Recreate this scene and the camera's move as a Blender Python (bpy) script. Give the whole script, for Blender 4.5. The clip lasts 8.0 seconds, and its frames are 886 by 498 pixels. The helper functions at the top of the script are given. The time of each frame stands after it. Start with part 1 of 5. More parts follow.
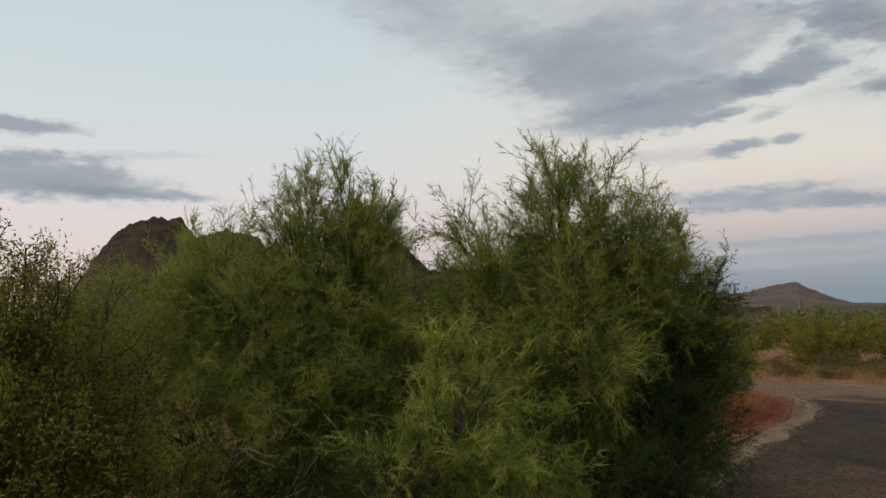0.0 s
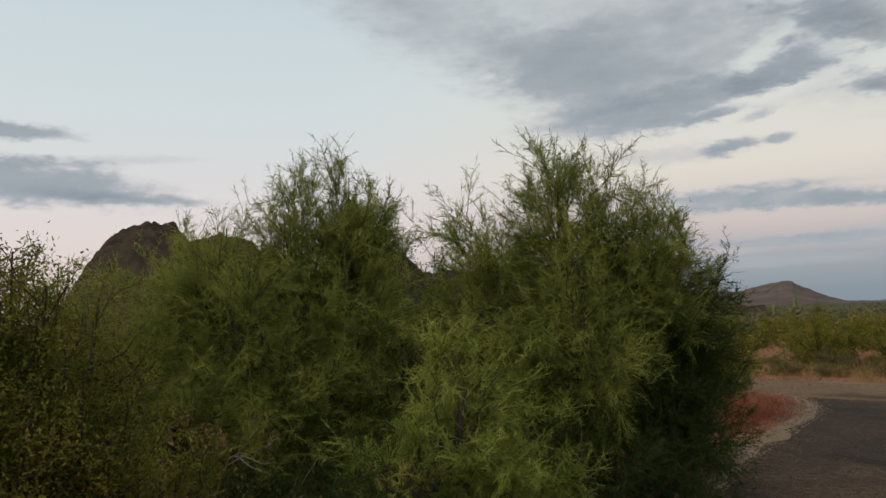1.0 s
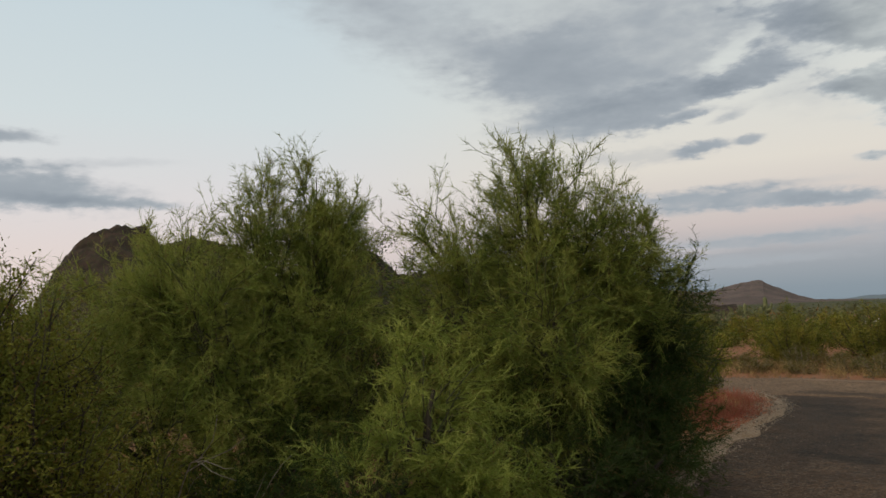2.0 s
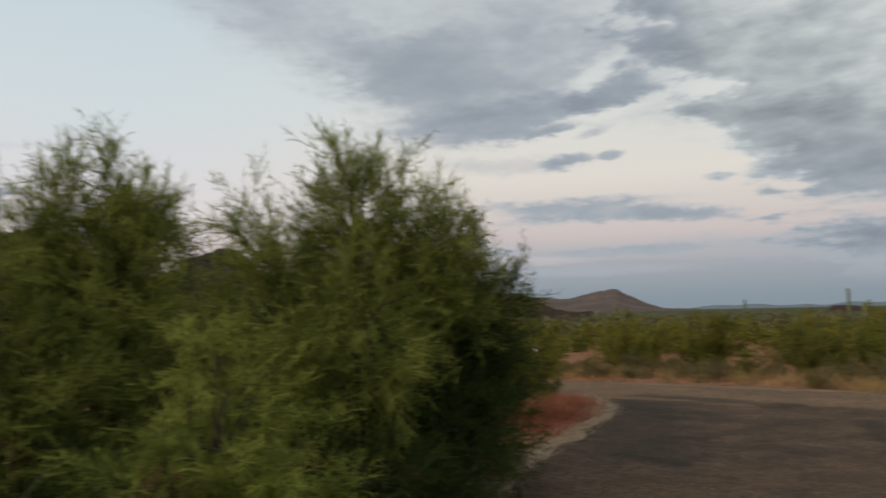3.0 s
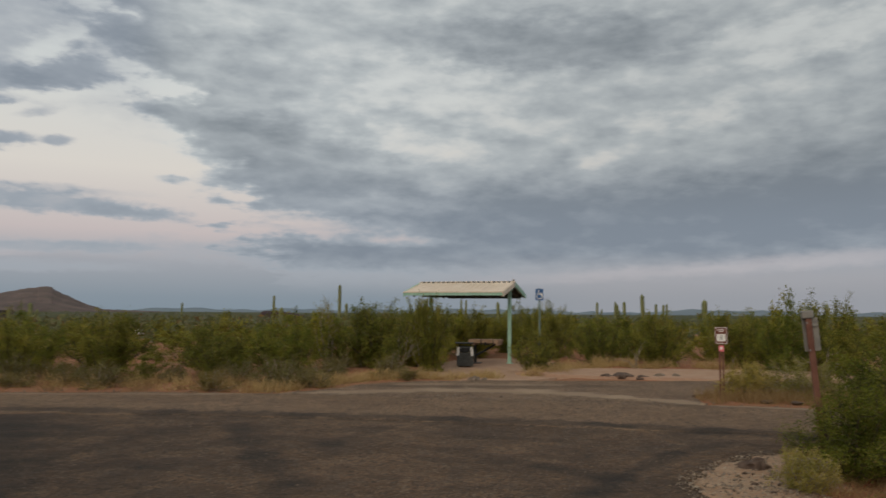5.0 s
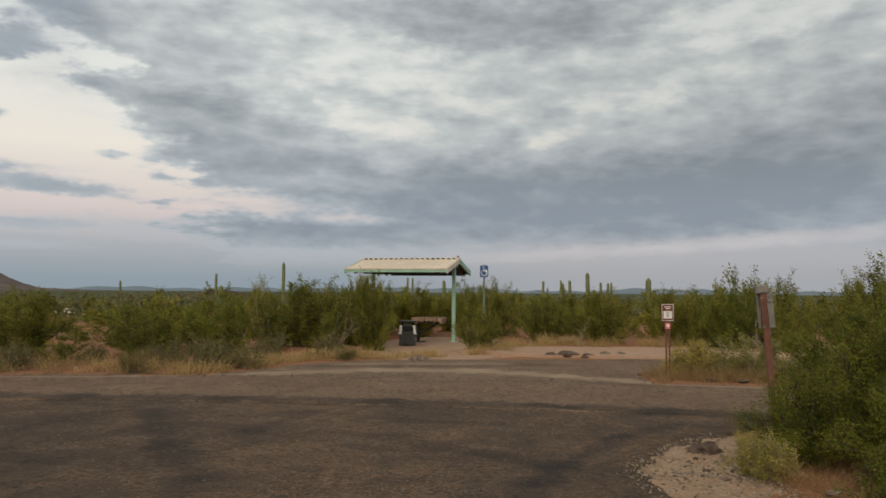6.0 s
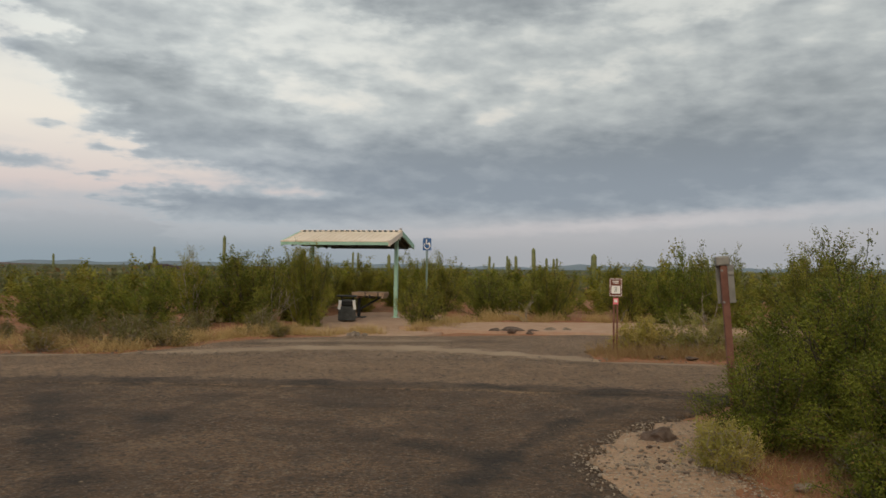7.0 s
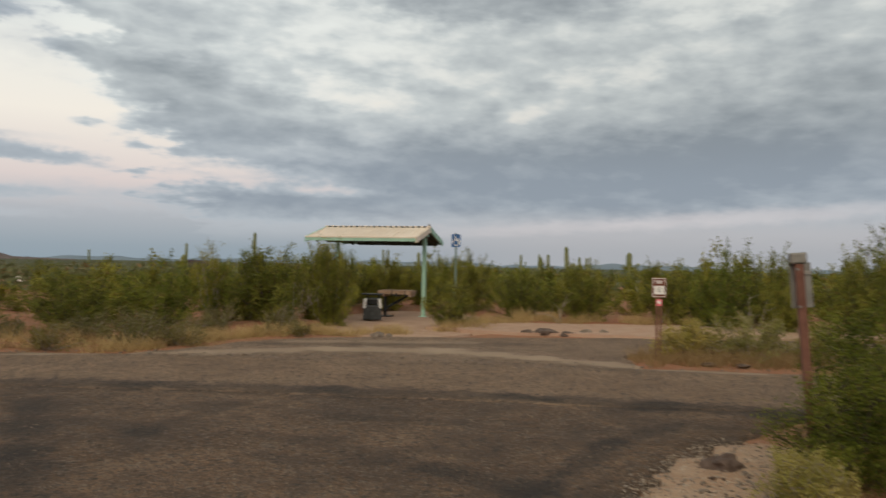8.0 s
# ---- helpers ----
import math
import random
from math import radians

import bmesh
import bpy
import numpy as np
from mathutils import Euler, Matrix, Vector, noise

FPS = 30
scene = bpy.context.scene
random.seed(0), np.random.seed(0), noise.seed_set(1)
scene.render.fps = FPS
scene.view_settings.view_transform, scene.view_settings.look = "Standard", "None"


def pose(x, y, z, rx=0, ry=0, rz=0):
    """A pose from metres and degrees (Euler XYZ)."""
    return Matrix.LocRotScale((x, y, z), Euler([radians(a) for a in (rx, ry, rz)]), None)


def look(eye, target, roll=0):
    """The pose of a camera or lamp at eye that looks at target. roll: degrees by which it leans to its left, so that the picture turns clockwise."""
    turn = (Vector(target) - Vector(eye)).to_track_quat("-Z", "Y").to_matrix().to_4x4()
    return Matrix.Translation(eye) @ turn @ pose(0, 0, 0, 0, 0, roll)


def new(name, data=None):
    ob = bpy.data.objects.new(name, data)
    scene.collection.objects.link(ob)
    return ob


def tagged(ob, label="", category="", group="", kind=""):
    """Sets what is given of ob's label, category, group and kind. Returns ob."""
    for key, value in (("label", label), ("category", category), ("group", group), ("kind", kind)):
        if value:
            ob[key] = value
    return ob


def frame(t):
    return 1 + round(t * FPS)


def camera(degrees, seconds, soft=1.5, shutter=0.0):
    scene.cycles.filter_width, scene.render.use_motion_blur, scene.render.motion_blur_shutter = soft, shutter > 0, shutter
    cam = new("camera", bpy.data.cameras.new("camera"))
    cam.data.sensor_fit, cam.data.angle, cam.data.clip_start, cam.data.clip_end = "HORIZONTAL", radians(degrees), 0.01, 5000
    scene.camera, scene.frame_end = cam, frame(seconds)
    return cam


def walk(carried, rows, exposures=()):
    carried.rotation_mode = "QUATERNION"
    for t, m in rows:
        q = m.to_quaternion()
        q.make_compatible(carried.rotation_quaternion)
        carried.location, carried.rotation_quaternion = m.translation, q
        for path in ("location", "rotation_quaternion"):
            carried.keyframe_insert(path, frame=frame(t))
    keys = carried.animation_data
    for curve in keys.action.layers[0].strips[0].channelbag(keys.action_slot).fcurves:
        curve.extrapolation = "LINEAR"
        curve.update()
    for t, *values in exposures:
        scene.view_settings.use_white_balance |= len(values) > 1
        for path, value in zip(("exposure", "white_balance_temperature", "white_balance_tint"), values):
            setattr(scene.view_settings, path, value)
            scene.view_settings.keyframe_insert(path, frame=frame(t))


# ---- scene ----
cam = camera(60.2, 8.0, soft=1.5, shutter=0.4)
PATH = [
    (0, (0.308, -1.808, 1.573), (-1.397, -0.776, 1.739), -1.2),
    (0.5, (0.252, -1.815, 1.575), (-1.454, -0.785, 1.745), -1.3),
    (1, (0.194, -1.775, 1.571), (-1.503, -0.73, 1.742), -1.8),
    (1.2, (0.182, -1.757, 1.565), (-1.51, -0.704, 1.736), -1.9),
    (2.3, (0.166, -1.616, 1.553), (-1.49, -0.508, 1.728), -2.4),
    (2.5, (0.171, -1.527, 1.55), (-1.479, -0.412, 1.728), -2.3),
    (3, (0.204, -1.204, 1.524), (-1.248, 0.161, 1.694), -1.2),
    (3.5, (0.219, -0.883, 1.506), (-0.946, 0.734, 1.671), -1.5),
    (4, (0.242, -0.577, 1.492), (-0.585, 1.237, 1.646), 0.3),
    (4.5, (0.366, -0.288, 1.469), (-0.259, 1.605, 1.634), 1.4),
    (5, (0.426, 0.065, 1.475), (0.186, 2.044, 1.642), 0.4),
    (5.2, (0.435, 0.208, 1.477), (0.227, 2.19, 1.644), 0.7),
    (6.3, (0.537, 0.987, 1.424), (0.495, 2.985, 1.516), 0.4),
    (6.5, (0.563, 1.148, 1.421), (0.562, 3.146, 1.505), 0.6),
    (7, (0.612, 1.579, 1.395), (0.645, 3.579, 1.445), 0.7),
    (7.5, (0.659, 2.012, 1.374), (0.796, 4.007, 1.407), 0.9),
    (8, (0.666, 2.457, 1.38), (0.617, 4.456, 1.424), 1.1),
]
walk(cam, [(t, look(eye, target, roll)) for t, eye, target, roll in PATH],
     [(0.0, 0.05, 6450, 9), (2.5, 0.05, 6450, 9), (3.5, 0.02, 6250, 11), (4.0, 0.02, 6180, 12), (4.5, -0.13, 6310, 11), (5.2, -0.04, 6350, 10),
      (6.5, 0.25, 6590, 9), (7.0, 0.22, 6560, 9), (7.5, 0.43, 6520, 9), (8.0, 0.30, 6480, 9)])

# ---------------------------------------------------------------- world and light
SUN_AZ, SUN_EL = radians(165), radians(26)      # the bright side of the dusk sky


def rgb(r, g, b):
    """Linear colour from display values 0 to 255."""
    return tuple(((c / 255 + 0.055) / 1.055) ** 2.4 if c > 10 else c / 255 / 12.92 for c in (r, g, b)) + (1.0,)


class Nodes:
    """Short hand for building node trees."""

    def __init__(self, tree):
        self.tree = tree
        self.tree.nodes.clear()

    def add(self, kind, **inputs):
        node = self.tree.nodes.new(kind)
        for key, value in inputs.items():
            self.put(node.inputs[key.replace("_", " ")], value)
        return node

    def put(self, socket, value):
        if isinstance(value, bpy.types.NodeSocket):
            self.tree.links.new(value, socket)
        else:
            socket.default_value = value

    def math(self, op, a, b=0.0, c=0.0, clamp=False):
        node = self.tree.nodes.new("ShaderNodeMath")
        node.operation, node.use_clamp = op, clamp
        for n, value in enumerate((a, b, c)):
            self.put(node.inputs[n], value)
        return node.outputs[0]

    def smooth(self, value, low, high, to_low=0.0, to_high=1.0):
        node = self.tree.nodes.new("ShaderNodeMapRange")
        node.interpolation_type = "SMOOTHSTEP"
        for n, v in enumerate((value, low, high, to_low, to_high)):
            self.put(node.inputs[n], v)
        return node.outputs[0]

    def mix(self, factor, a, b, blend="MIX"):
        node = self.tree.nodes.new("ShaderNodeMix")
        node.data_type, node.blend_type = "RGBA", blend
        self.put(node.inputs[0], factor)
        self.put(node.inputs[6], a)
        self.put(node.inputs[7], b)
        return node.outputs[2]

    def noise(self, vector, scale, detail=4.0, rough=0.55, distort=0.0):
        node = self.add("ShaderNodeTexNoise", Vector=vector, Scale=scale, Detail=detail, Roughness=rough, Distortion=distort)
        return node.outputs[0]

    def join(self, x, y, z):
        return self.add("ShaderNodeCombineXYZ", X=x, Y=y, Z=z).outputs[0]

    def ramp(self, value, stops):
        node = self.add("ShaderNodeValToRGB", Fac=value)
        ramp = node.color_ramp
        while len(ramp.elements) < len(stops):
            ramp.elements.new(0.5)
        for element, (place, colour) in zip(ramp.elements, stops):
            element.position, element.color = place, colour
        return node.outputs[0]


def build_world():
    world = bpy.data.worlds.new("sky")
    world.use_nodes = True
    scene.world = world
    n = Nodes(world.node_tree)
    way = n.add("ShaderNodeTexCoord").outputs["Generated"]
    xyz = n.add("ShaderNodeSeparateXYZ", Vector=way)
    x, y, z = xyz.outputs
    az = n.math("MULTIPLY", n.math("ARCTAN2", n.math("MULTIPLY", x, -1.0), y), 57.2958)
    el = n.math("MULTIPLY", n.math("ARCSINE", z), 57.2958)
    # clouds lie on a flat sheet far overhead
    deep = n.math("ADD", n.math("MAXIMUM", z, 0.0), 0.13)
    u, v = n.math("DIVIDE", x, deep), n.math("DIVIDE", y, deep)
    sheet = n.join(u, v, 0.0)
    big = n.noise(sheet, 0.9, 5.0, 0.55, 0.3)
    fine = n.noise(sheet, 4.0, 5.0, 0.55, 0.0)
    tiny = n.noise(n.join(n.math("MULTIPLY", az, 0.26), n.math("MULTIPLY", el, 0.62), 0.0), 1.0, 5.0, 0.52, 0.0)
    puff = n.noise(n.join(n.math("MULTIPLY", az, 0.34), n.math("MULTIPLY", el, 0.80), 6.0), 1.0, 4.0, 0.50, 0.1)
    wob = n.math("SUBTRACT", n.math("ADD", n.math("MULTIPLY", fine, 0.6), n.math("MULTIPLY", tiny, 0.8)), 0.7)

    def warp(fa, fe, seed):
        node = n.add("ShaderNodeTexNoise", Vector=n.join(n.math("MULTIPLY", az, fa), n.math("MULTIPLY", el, fe), seed), Scale=1.0, Detail=6.0, Roughness=0.56)
        node = n.add("ShaderNodeSeparateColor", Color=node.outputs["Color"])
        return n.math("SUBTRACT", node.outputs[0], 0.5), n.math("SUBTRACT", node.outputs[1], 0.5)

    wide_a, wide_e = warp(0.16, 0.40, 3.0)
    fine_a, fine_e = warp(0.75, 1.9, 9.0)

    def blob(a0, e0, ra, re, tilt=0.0, rag=0.5, soft=1.0):
        """A cloud of that middle and size, in degrees of azimuth and height, with torn, soft edges."""
        big_share, small_share = min(ra * 0.5, 5.0), min(ra * 0.9, 4.0)
        da = n.math("MULTIPLY_ADD", fine_a, small_share, n.math("MULTIPLY_ADD", wide_a, big_share, n.math("SUBTRACT", az, a0)))
        de = n.math("MULTIPLY_ADD", fine_e, min(re * 1.7, 2.0), n.math("MULTIPLY_ADD", wide_e, min(re * 1.2, 2.6), n.math("SUBTRACT", el, e0)))
        de = n.math("SUBTRACT", de, n.math("MULTIPLY", da, tilt))
        p, q = n.math("DIVIDE", da, ra), n.math("DIVIDE", de, re)
        r = n.math("SQRT", n.math("ADD", n.math("MULTIPLY", p, p), n.math("MULTIPLY", q, q)))
        r = n.math("ADD", r, n.math("MULTIPLY", wob, 1.7 * rag))
        return n.smooth(r, 1.0 + soft * 0.6, max(1.0 - soft * 0.6, 0.1))

    def total(parts):
        out = parts[0]
        for p in parts[1:]:
            out = n.math("MAXIMUM", out, p)
        return out

    # clear sky: pale blue above, a pink belt, a blue-grey band on the horizon
    level = n.math("DIVIDE", n.math("ADD", el, 2.0), 40.0, clamp=True)
    west = n.ramp(level, [(0.0, rgb(210, 194, 192)), (0.15, rgb(231, 214, 209)), (0.27, rgb(225, 220, 220)),
                          (0.42, rgb(214, 222, 224)), (0.62, rgb(203, 216, 222)), (1.0, rgb(180, 196, 207))])
    east = n.ramp(level, [(0.0, rgb(128, 145, 156)), (0.075, rgb(140, 153, 163)), (0.135, rgb(166, 170, 177)), (0.19, rgb(206, 194, 192)),
                          (0.30, rgb(228, 221, 211)), (0.46, rgb(219, 222, 218)), (1.0, rgb(184, 197, 203))])
    clear = n.mix(n.smooth(az, 44.0, 70.0), east, west)
    clear = n.mix(n.smooth(el, 28.0, 60.0), clear, (0.86, 0.79, 0.62, 1.0))
    nishita = n.add("ShaderNodeTexSky")
    nishita.sky_type, nishita.sun_disc = "NISHITA", False
    nishita.sun_elevation, nishita.sun_rotation = radians(2.0), -SUN_AZ
    clear = n.mix(0.08, clear, n.mix(1.0, nishita.outputs[0], (0.1, 0.1, 0.1, 1.0), "MULTIPLY"))

    # cloud cover: how thick the cloud is, then its colour by thickness
    edge = n.math("ADD", n.math("SUBTRACT", az, n.math("MULTIPLY", n.math("SUBTRACT", el, 12.0), 0.75)), n.math("MULTIPLY", wob, 20.0))
    cover = n.math("MULTIPLY", n.smooth(edge, 28.5, 23.5), n.smooth(el, 0.5, 4.5, 0.0, 0.51))
    behind = n.math("ADD", n.smooth(az, 95.0, 130.0), n.smooth(az, -60.0, -120.0), clamp=True)
    cover = n.math("MAXIMUM", n.math("MULTIPLY", cover, n.smooth(el, 60.0, 35.0)), n.math("MULTIPLY", behind, n.smooth(big, 0.45, 0.62, 0.0, 0.6)))
    # the heavy bank and the small clouds below it
    bank = [(43.2, 13.9, 8.5, 1.5, -0.09, 0.3, 0.8, 0.36), (34.0, 15.7, 2.8, 1.0, -0.25, 0.5, 0.8, 0.34), (42.5, 17.8, 10.5, 3.6, -0.05, 0.4, 1.1, 0.36),
            (56.0, 20.0, 12.0, 2.6, 0.3, 0.4, 1.5, 0.32), (45.0, 26.0, 18.0, 5.0, 0.05, 0.4, 1.2, 0.3), (30.5, 17.5, 5.5, 3.6, -0.1, 0.6, 1.4, 0.12),
            (30.5, 13.8, 2.6, 0.9, -0.1, 0.6, 1.2, 0.1), (38.2, 13.35, 1.8, 0.35, -0.2, 0.6, 1.0, 0.3), (35.5, 13.0, 1.3, 0.3, -0.2, 0.6, 1.0, 0.24),
            (37.2, 11.1, 1.8, 0.5, -0.1, 0.5, 0.9, 0.42), (34.1, 11.4, 0.95, 0.36, -0.1, 0.5, 0.9, 0.42), (42.2, 10.9, 5.0, 0.7, 0.0, 0.6, 1.3, 0.24)]
    # flat streaks in the pink belt
    streaks = [(26.6, 9.3, 1.0, 0.3, 0.0, 0.5, 0.9, 0.4), (34.5, 7.3, 9.0, 0.72, 0.06, 0.5, 0.9, 0.46), (33.0, 8.2, 4.5, 0.32, 0.02, 0.6, 1.2, 0.26),
               (40.0, 6.7, 3.5, 0.3, 0.0, 0.6, 1.2, 0.22), (26.5, 6.6, 4.0, 0.45, 0.05, 0.6, 1.1, 0.26), (34.6, 4.3, 6.5, 0.4, 0.0, 0.5, 1.1, 0.34),
               (42.5, 4.6, 2.4, 0.24, 0.0, 0.5, 1.0, 0.36), (36.0, 3.0, 7.0, 0.4, 0.0, 0.4, 1.2, 0.3)]
    # the broken sheet overhead
    sheet = [(20.9, 12.0, 7.5, 2.0, 0.08, 0.4, 1.0, 0.26), (21.0, 13.6, 5.0, 0.6, 0.04, 0.5, 1.1, 0.12), (17.0, 9.4, 9.0, 1.2, 0.05, 0.6, 1.2, 0.14),
             (23.9, 17.6, 8.0, 3.2, 0.1, 0.5, 1.2, 0.1), (-1.0, 19.7, 11.0, 1.8, 0.02, 0.4, 0.9, 0.3), (-7.0, 6.8, 21.0, 2.8, 0.02, 0.3, 1.1, 0.4),
             (-25.0, 10.5, 11.0, 3.4, -0.1, 0.4, 1.2, 0.28), (17.5, 4.3, 14.0, 1.0, 0.02, 0.4, 1.1, 0.28)]
    # low clouds behind the crag
    low = [(88.5, 12.9, 4.5, 0.55, 0.02, 0.4, 1.0, 0.5), (88.0, 9.5, 9.0, 1.35, 0.05, 0.4, 1.0, 0.5), (80.5, 8.7, 5.0, 0.35, 0.03, 0.6, 1.2, 0.34),
           (83.0, 11.2, 7.0, 0.35, -0.05, 0.6, 1.3, 0.22)]
    bright_gaps = [(34.6, 17.4, 1.8, 1.1, -0.35, 0.7, 1.2, 0.5), (31.5, 19.6, 2.0, 0.9, -0.3, 0.7, 1.2, 0.3), (35.4, 14.2, 3.0, 0.4, -0.15, 0.7, 1.1, 0.4),
                   (24.8, 20.6, 3.4, 1.6, 0.0, 0.8, 1.3, 0.4), (8.3, 17.2, 6.5, 2.3, 0.0, 0.8, 1.3, 0.4), (9.6, 12.5, 3.6, 1.0, 0.03, 0.8, 1.2, 0.46),
                   (2.6, 14.0, 3.4, 0.9, 0.0, 0.8, 1.3, 0.24), (-18.5, 18.8, 7.0, 1.2, -0.05, 0.7, 1.2, 0.5), (-11.0, 14.0, 4.5, 0.55, -0.04, 0.7, 1.2, 0.36),
                   (16.0, 15.2, 2.4, 0.6, 0.0, 0.8, 1.2, 0.24)]
    warm_gaps = [(-4.3, 11.2, 1.5, 0.5, 0.0, 0.7, 1.2, 0.34), (10.8, 8.0, 4.0, 0.65, 0.03, 0.7, 1.2, 0.75), (6.9, 9.2, 1.5, 0.55, 0.0, 0.7, 1.2, 0.34),
                 (18.0, 6.4, 6.5, 0.85, 0.02, 0.6, 1.1, 0.95), (11.0, 5.3, 4.6, 0.3, 0.0, 0.7, 1.2, 0.85), (26.0, 10.6, 3.0, 0.9, 0.1, 0.8, 1.2, 0.4)]

    def weigh(blobs):
        out = 0.0
        for *shape, much in blobs:
            out = n.math("MULTIPLY_ADD", blob(*shape), much, out)
        return out

    heavy = n.math("ADD", cover, weigh(bank + streaks + sheet + low))
    depth = n.math("SUBTRACT", heavy, n.math("MULTIPLY", weigh(bright_gaps + warm_gaps), 0.45))
    grain = n.math("ADD", n.math("MULTIPLY", n.math("SUBTRACT", tiny, 0.5), 0.52), n.math("MULTIPLY", n.math("SUBTRACT", puff, 0.5), 0.62))
    depth = n.math("MULTIPLY_ADD", n.math("MULTIPLY", grain, n.smooth(az, 42.0, 24.0, 0.5, 1.0)), n.smooth(heavy, 0.05, 0.45), depth)
    cloud = n.ramp(depth, [(0.0, rgb(221, 220, 214)), (0.24, rgb(214, 215, 211)), (0.48, rgb(188, 193, 193)), (0.70, rgb(164, 170, 173)), (0.98, rgb(135, 142, 147))])
    cloud = n.mix(n.math("MAXIMUM", n.smooth(el, 13.0, 6.0, 0.0, 0.97), n.smooth(az, 26.0, 31.0, 0.0, 0.97)), cloud, n.ramp(depth, [(0.1, rgb(176, 179, 184)), (0.45, rgb(160, 167, 174)), (0.9, rgb(132, 141, 151))]))
    sky = n.mix(n.smooth(depth, 0.02, 0.50), clear, cloud)
    sky = n.mix(n.math("MULTIPLY", n.math("MULTIPLY", n.smooth(az, 22.0, -15.0), n.smooth(el, 5.0, 10.0)), 0.14), sky, (0.0, 0.0, 0.0, 1.0))
    sky = n.mix(n.math("MULTIPLY", n.smooth(az, 14.0, -8.0), n.smooth(el, 4.8, 2.5, 0.0, 0.6)), sky, rgb(166, 163, 165))
    # thin pink band low over the far plain
    pink = total([blob(-17.0, 3.6, 15.0, 0.45, -0.06, 0.6, 1.5), blob(40.0, 3.8, 4.0, 0.3, 0.0, 0.3)])
    sky = n.mix(n.math("MULTIPLY", pink, 0.38), sky, rgb(206, 197, 196))
    back = n.add("ShaderNodeBackground", Color=sky, Strength=SKY)
    out = n.add("ShaderNodeOutputWorld")
    n.tree.links.new(back.outputs[0], out.inputs[0])


SKY = 1.0
build_world()
sun = new("sun", bpy.data.lights.new("sun", "SUN"))
sun.data.energy, sun.data.angle, sun.data.color = 1.05, radians(40), (1.0, 0.80, 0.54)
sun.matrix_world = look((0, 0, 20), (20 * math.sin(SUN_AZ) * math.cos(SUN_EL), -20 * math.cos(SUN_AZ) * math.cos(SUN_EL), 20 - 20 * math.sin(SUN_EL)))

# ---------------------------------------------------------------- materials


def material(name, build):
    m = bpy.data.materials.new(name)
    m.use_nodes = True
    n = Nodes(m.node_tree)
    out = n.add("ShaderNodeOutputMaterial")
    n.tree.links.new(build(n), out.inputs[0])
    return m


def shader(n, colour, rough=0.85, height=None, depth=0.01, metal=0.0, spec=0.3, strength=1.0):
    s = n.add("ShaderNodeBsdfPrincipled", Base_Color=colour, Roughness=rough, Metallic=metal)
    s.inputs["Specular IOR Level"].default_value = spec
    if height is not None:
        b = n.add("ShaderNodeBump", Height=height, Distance=depth, Strength=strength)
        n.tree.links.new(b.outputs[0], s.inputs["Normal"])
    return s.outputs[0]


def lin(r, g, b):
    return (r, g, b, 1.0)


def plain(name, a, b, scale=8.0, rough=0.7, metal=0.0, depth=0.002, spec=0.3, bump_scale=None):
    """A surface that varies between two colours, with a grain of its own."""
    def build(n):
        at = n.add("ShaderNodeTexCoord").outputs["Object"]
        f = n.smooth(n.noise(at, scale, 6.0, 0.6), 0.35, 0.65)
        g = n.noise(at, bump_scale or scale * 9, 4.0, 0.6)
        return shader(n, n.mix(f, a, b), n.math("ADD", rough - 0.1, n.math("MULTIPLY", g, 0.2)), g, depth, metal, spec)
    return material(name, build)


def leafy(name, a, b, c, light=0.25, vary=0.0):
    """Small leaves and green twigs: each its own shade, and some light through them."""
    def build(n):
        r = n.add("ShaderNodeNewGeometry").outputs["Random Per Island"]
        at = n.add("ShaderNodeTexCoord").outputs["Object"]
        if vary:
            r = n.math("MULTIPLY_ADD", r, 0.34, 0.33)
        f = n.smooth(n.noise(at, 3.2, 4.0, 0.6), 0.38, 0.62)
        col = n.mix(f, n.mix(r, a, b), n.mix(r, b, c))
        own = n.add("ShaderNodeObjectInfo").outputs["Random"]
        col = n.mix(n.smooth(own, 0.45, 1.0, 0.0, 0.5 * vary), col, n.mix(1.0, col, (1.35, 1.12, 0.80, 1.0), "MULTIPLY"))
        col = n.mix(n.smooth(own, 0.5, 0.0, 0.0, 0.5 * vary), col, n.mix(1.0, col, (0.45, 0.55, 0.6, 1.0), "MULTIPLY"))
        dry = n.smooth(n.math("FRACT", n.math("MULTIPLY", r, 41.0)), 0.92, 0.95)
        col = n.mix(n.math("MULTIPLY", dry, 0.75), col, lin(0.22, 0.13, 0.055))
        s = n.add("ShaderNodeBsdfPrincipled", Base_Color=col, Roughness=0.6)
        s.inputs["Specular IOR Level"].default_value = 0.08
        t = n.add("ShaderNodeBsdfTranslucent", Color=col)
        m = n.add("ShaderNodeMixShader", Fac=light)
        n.tree.links.new(s.outputs[0], m.inputs[1])
        n.tree.links.new(t.outputs[0], m.inputs[2])
        return m.outputs[0]
    return material(name, build)


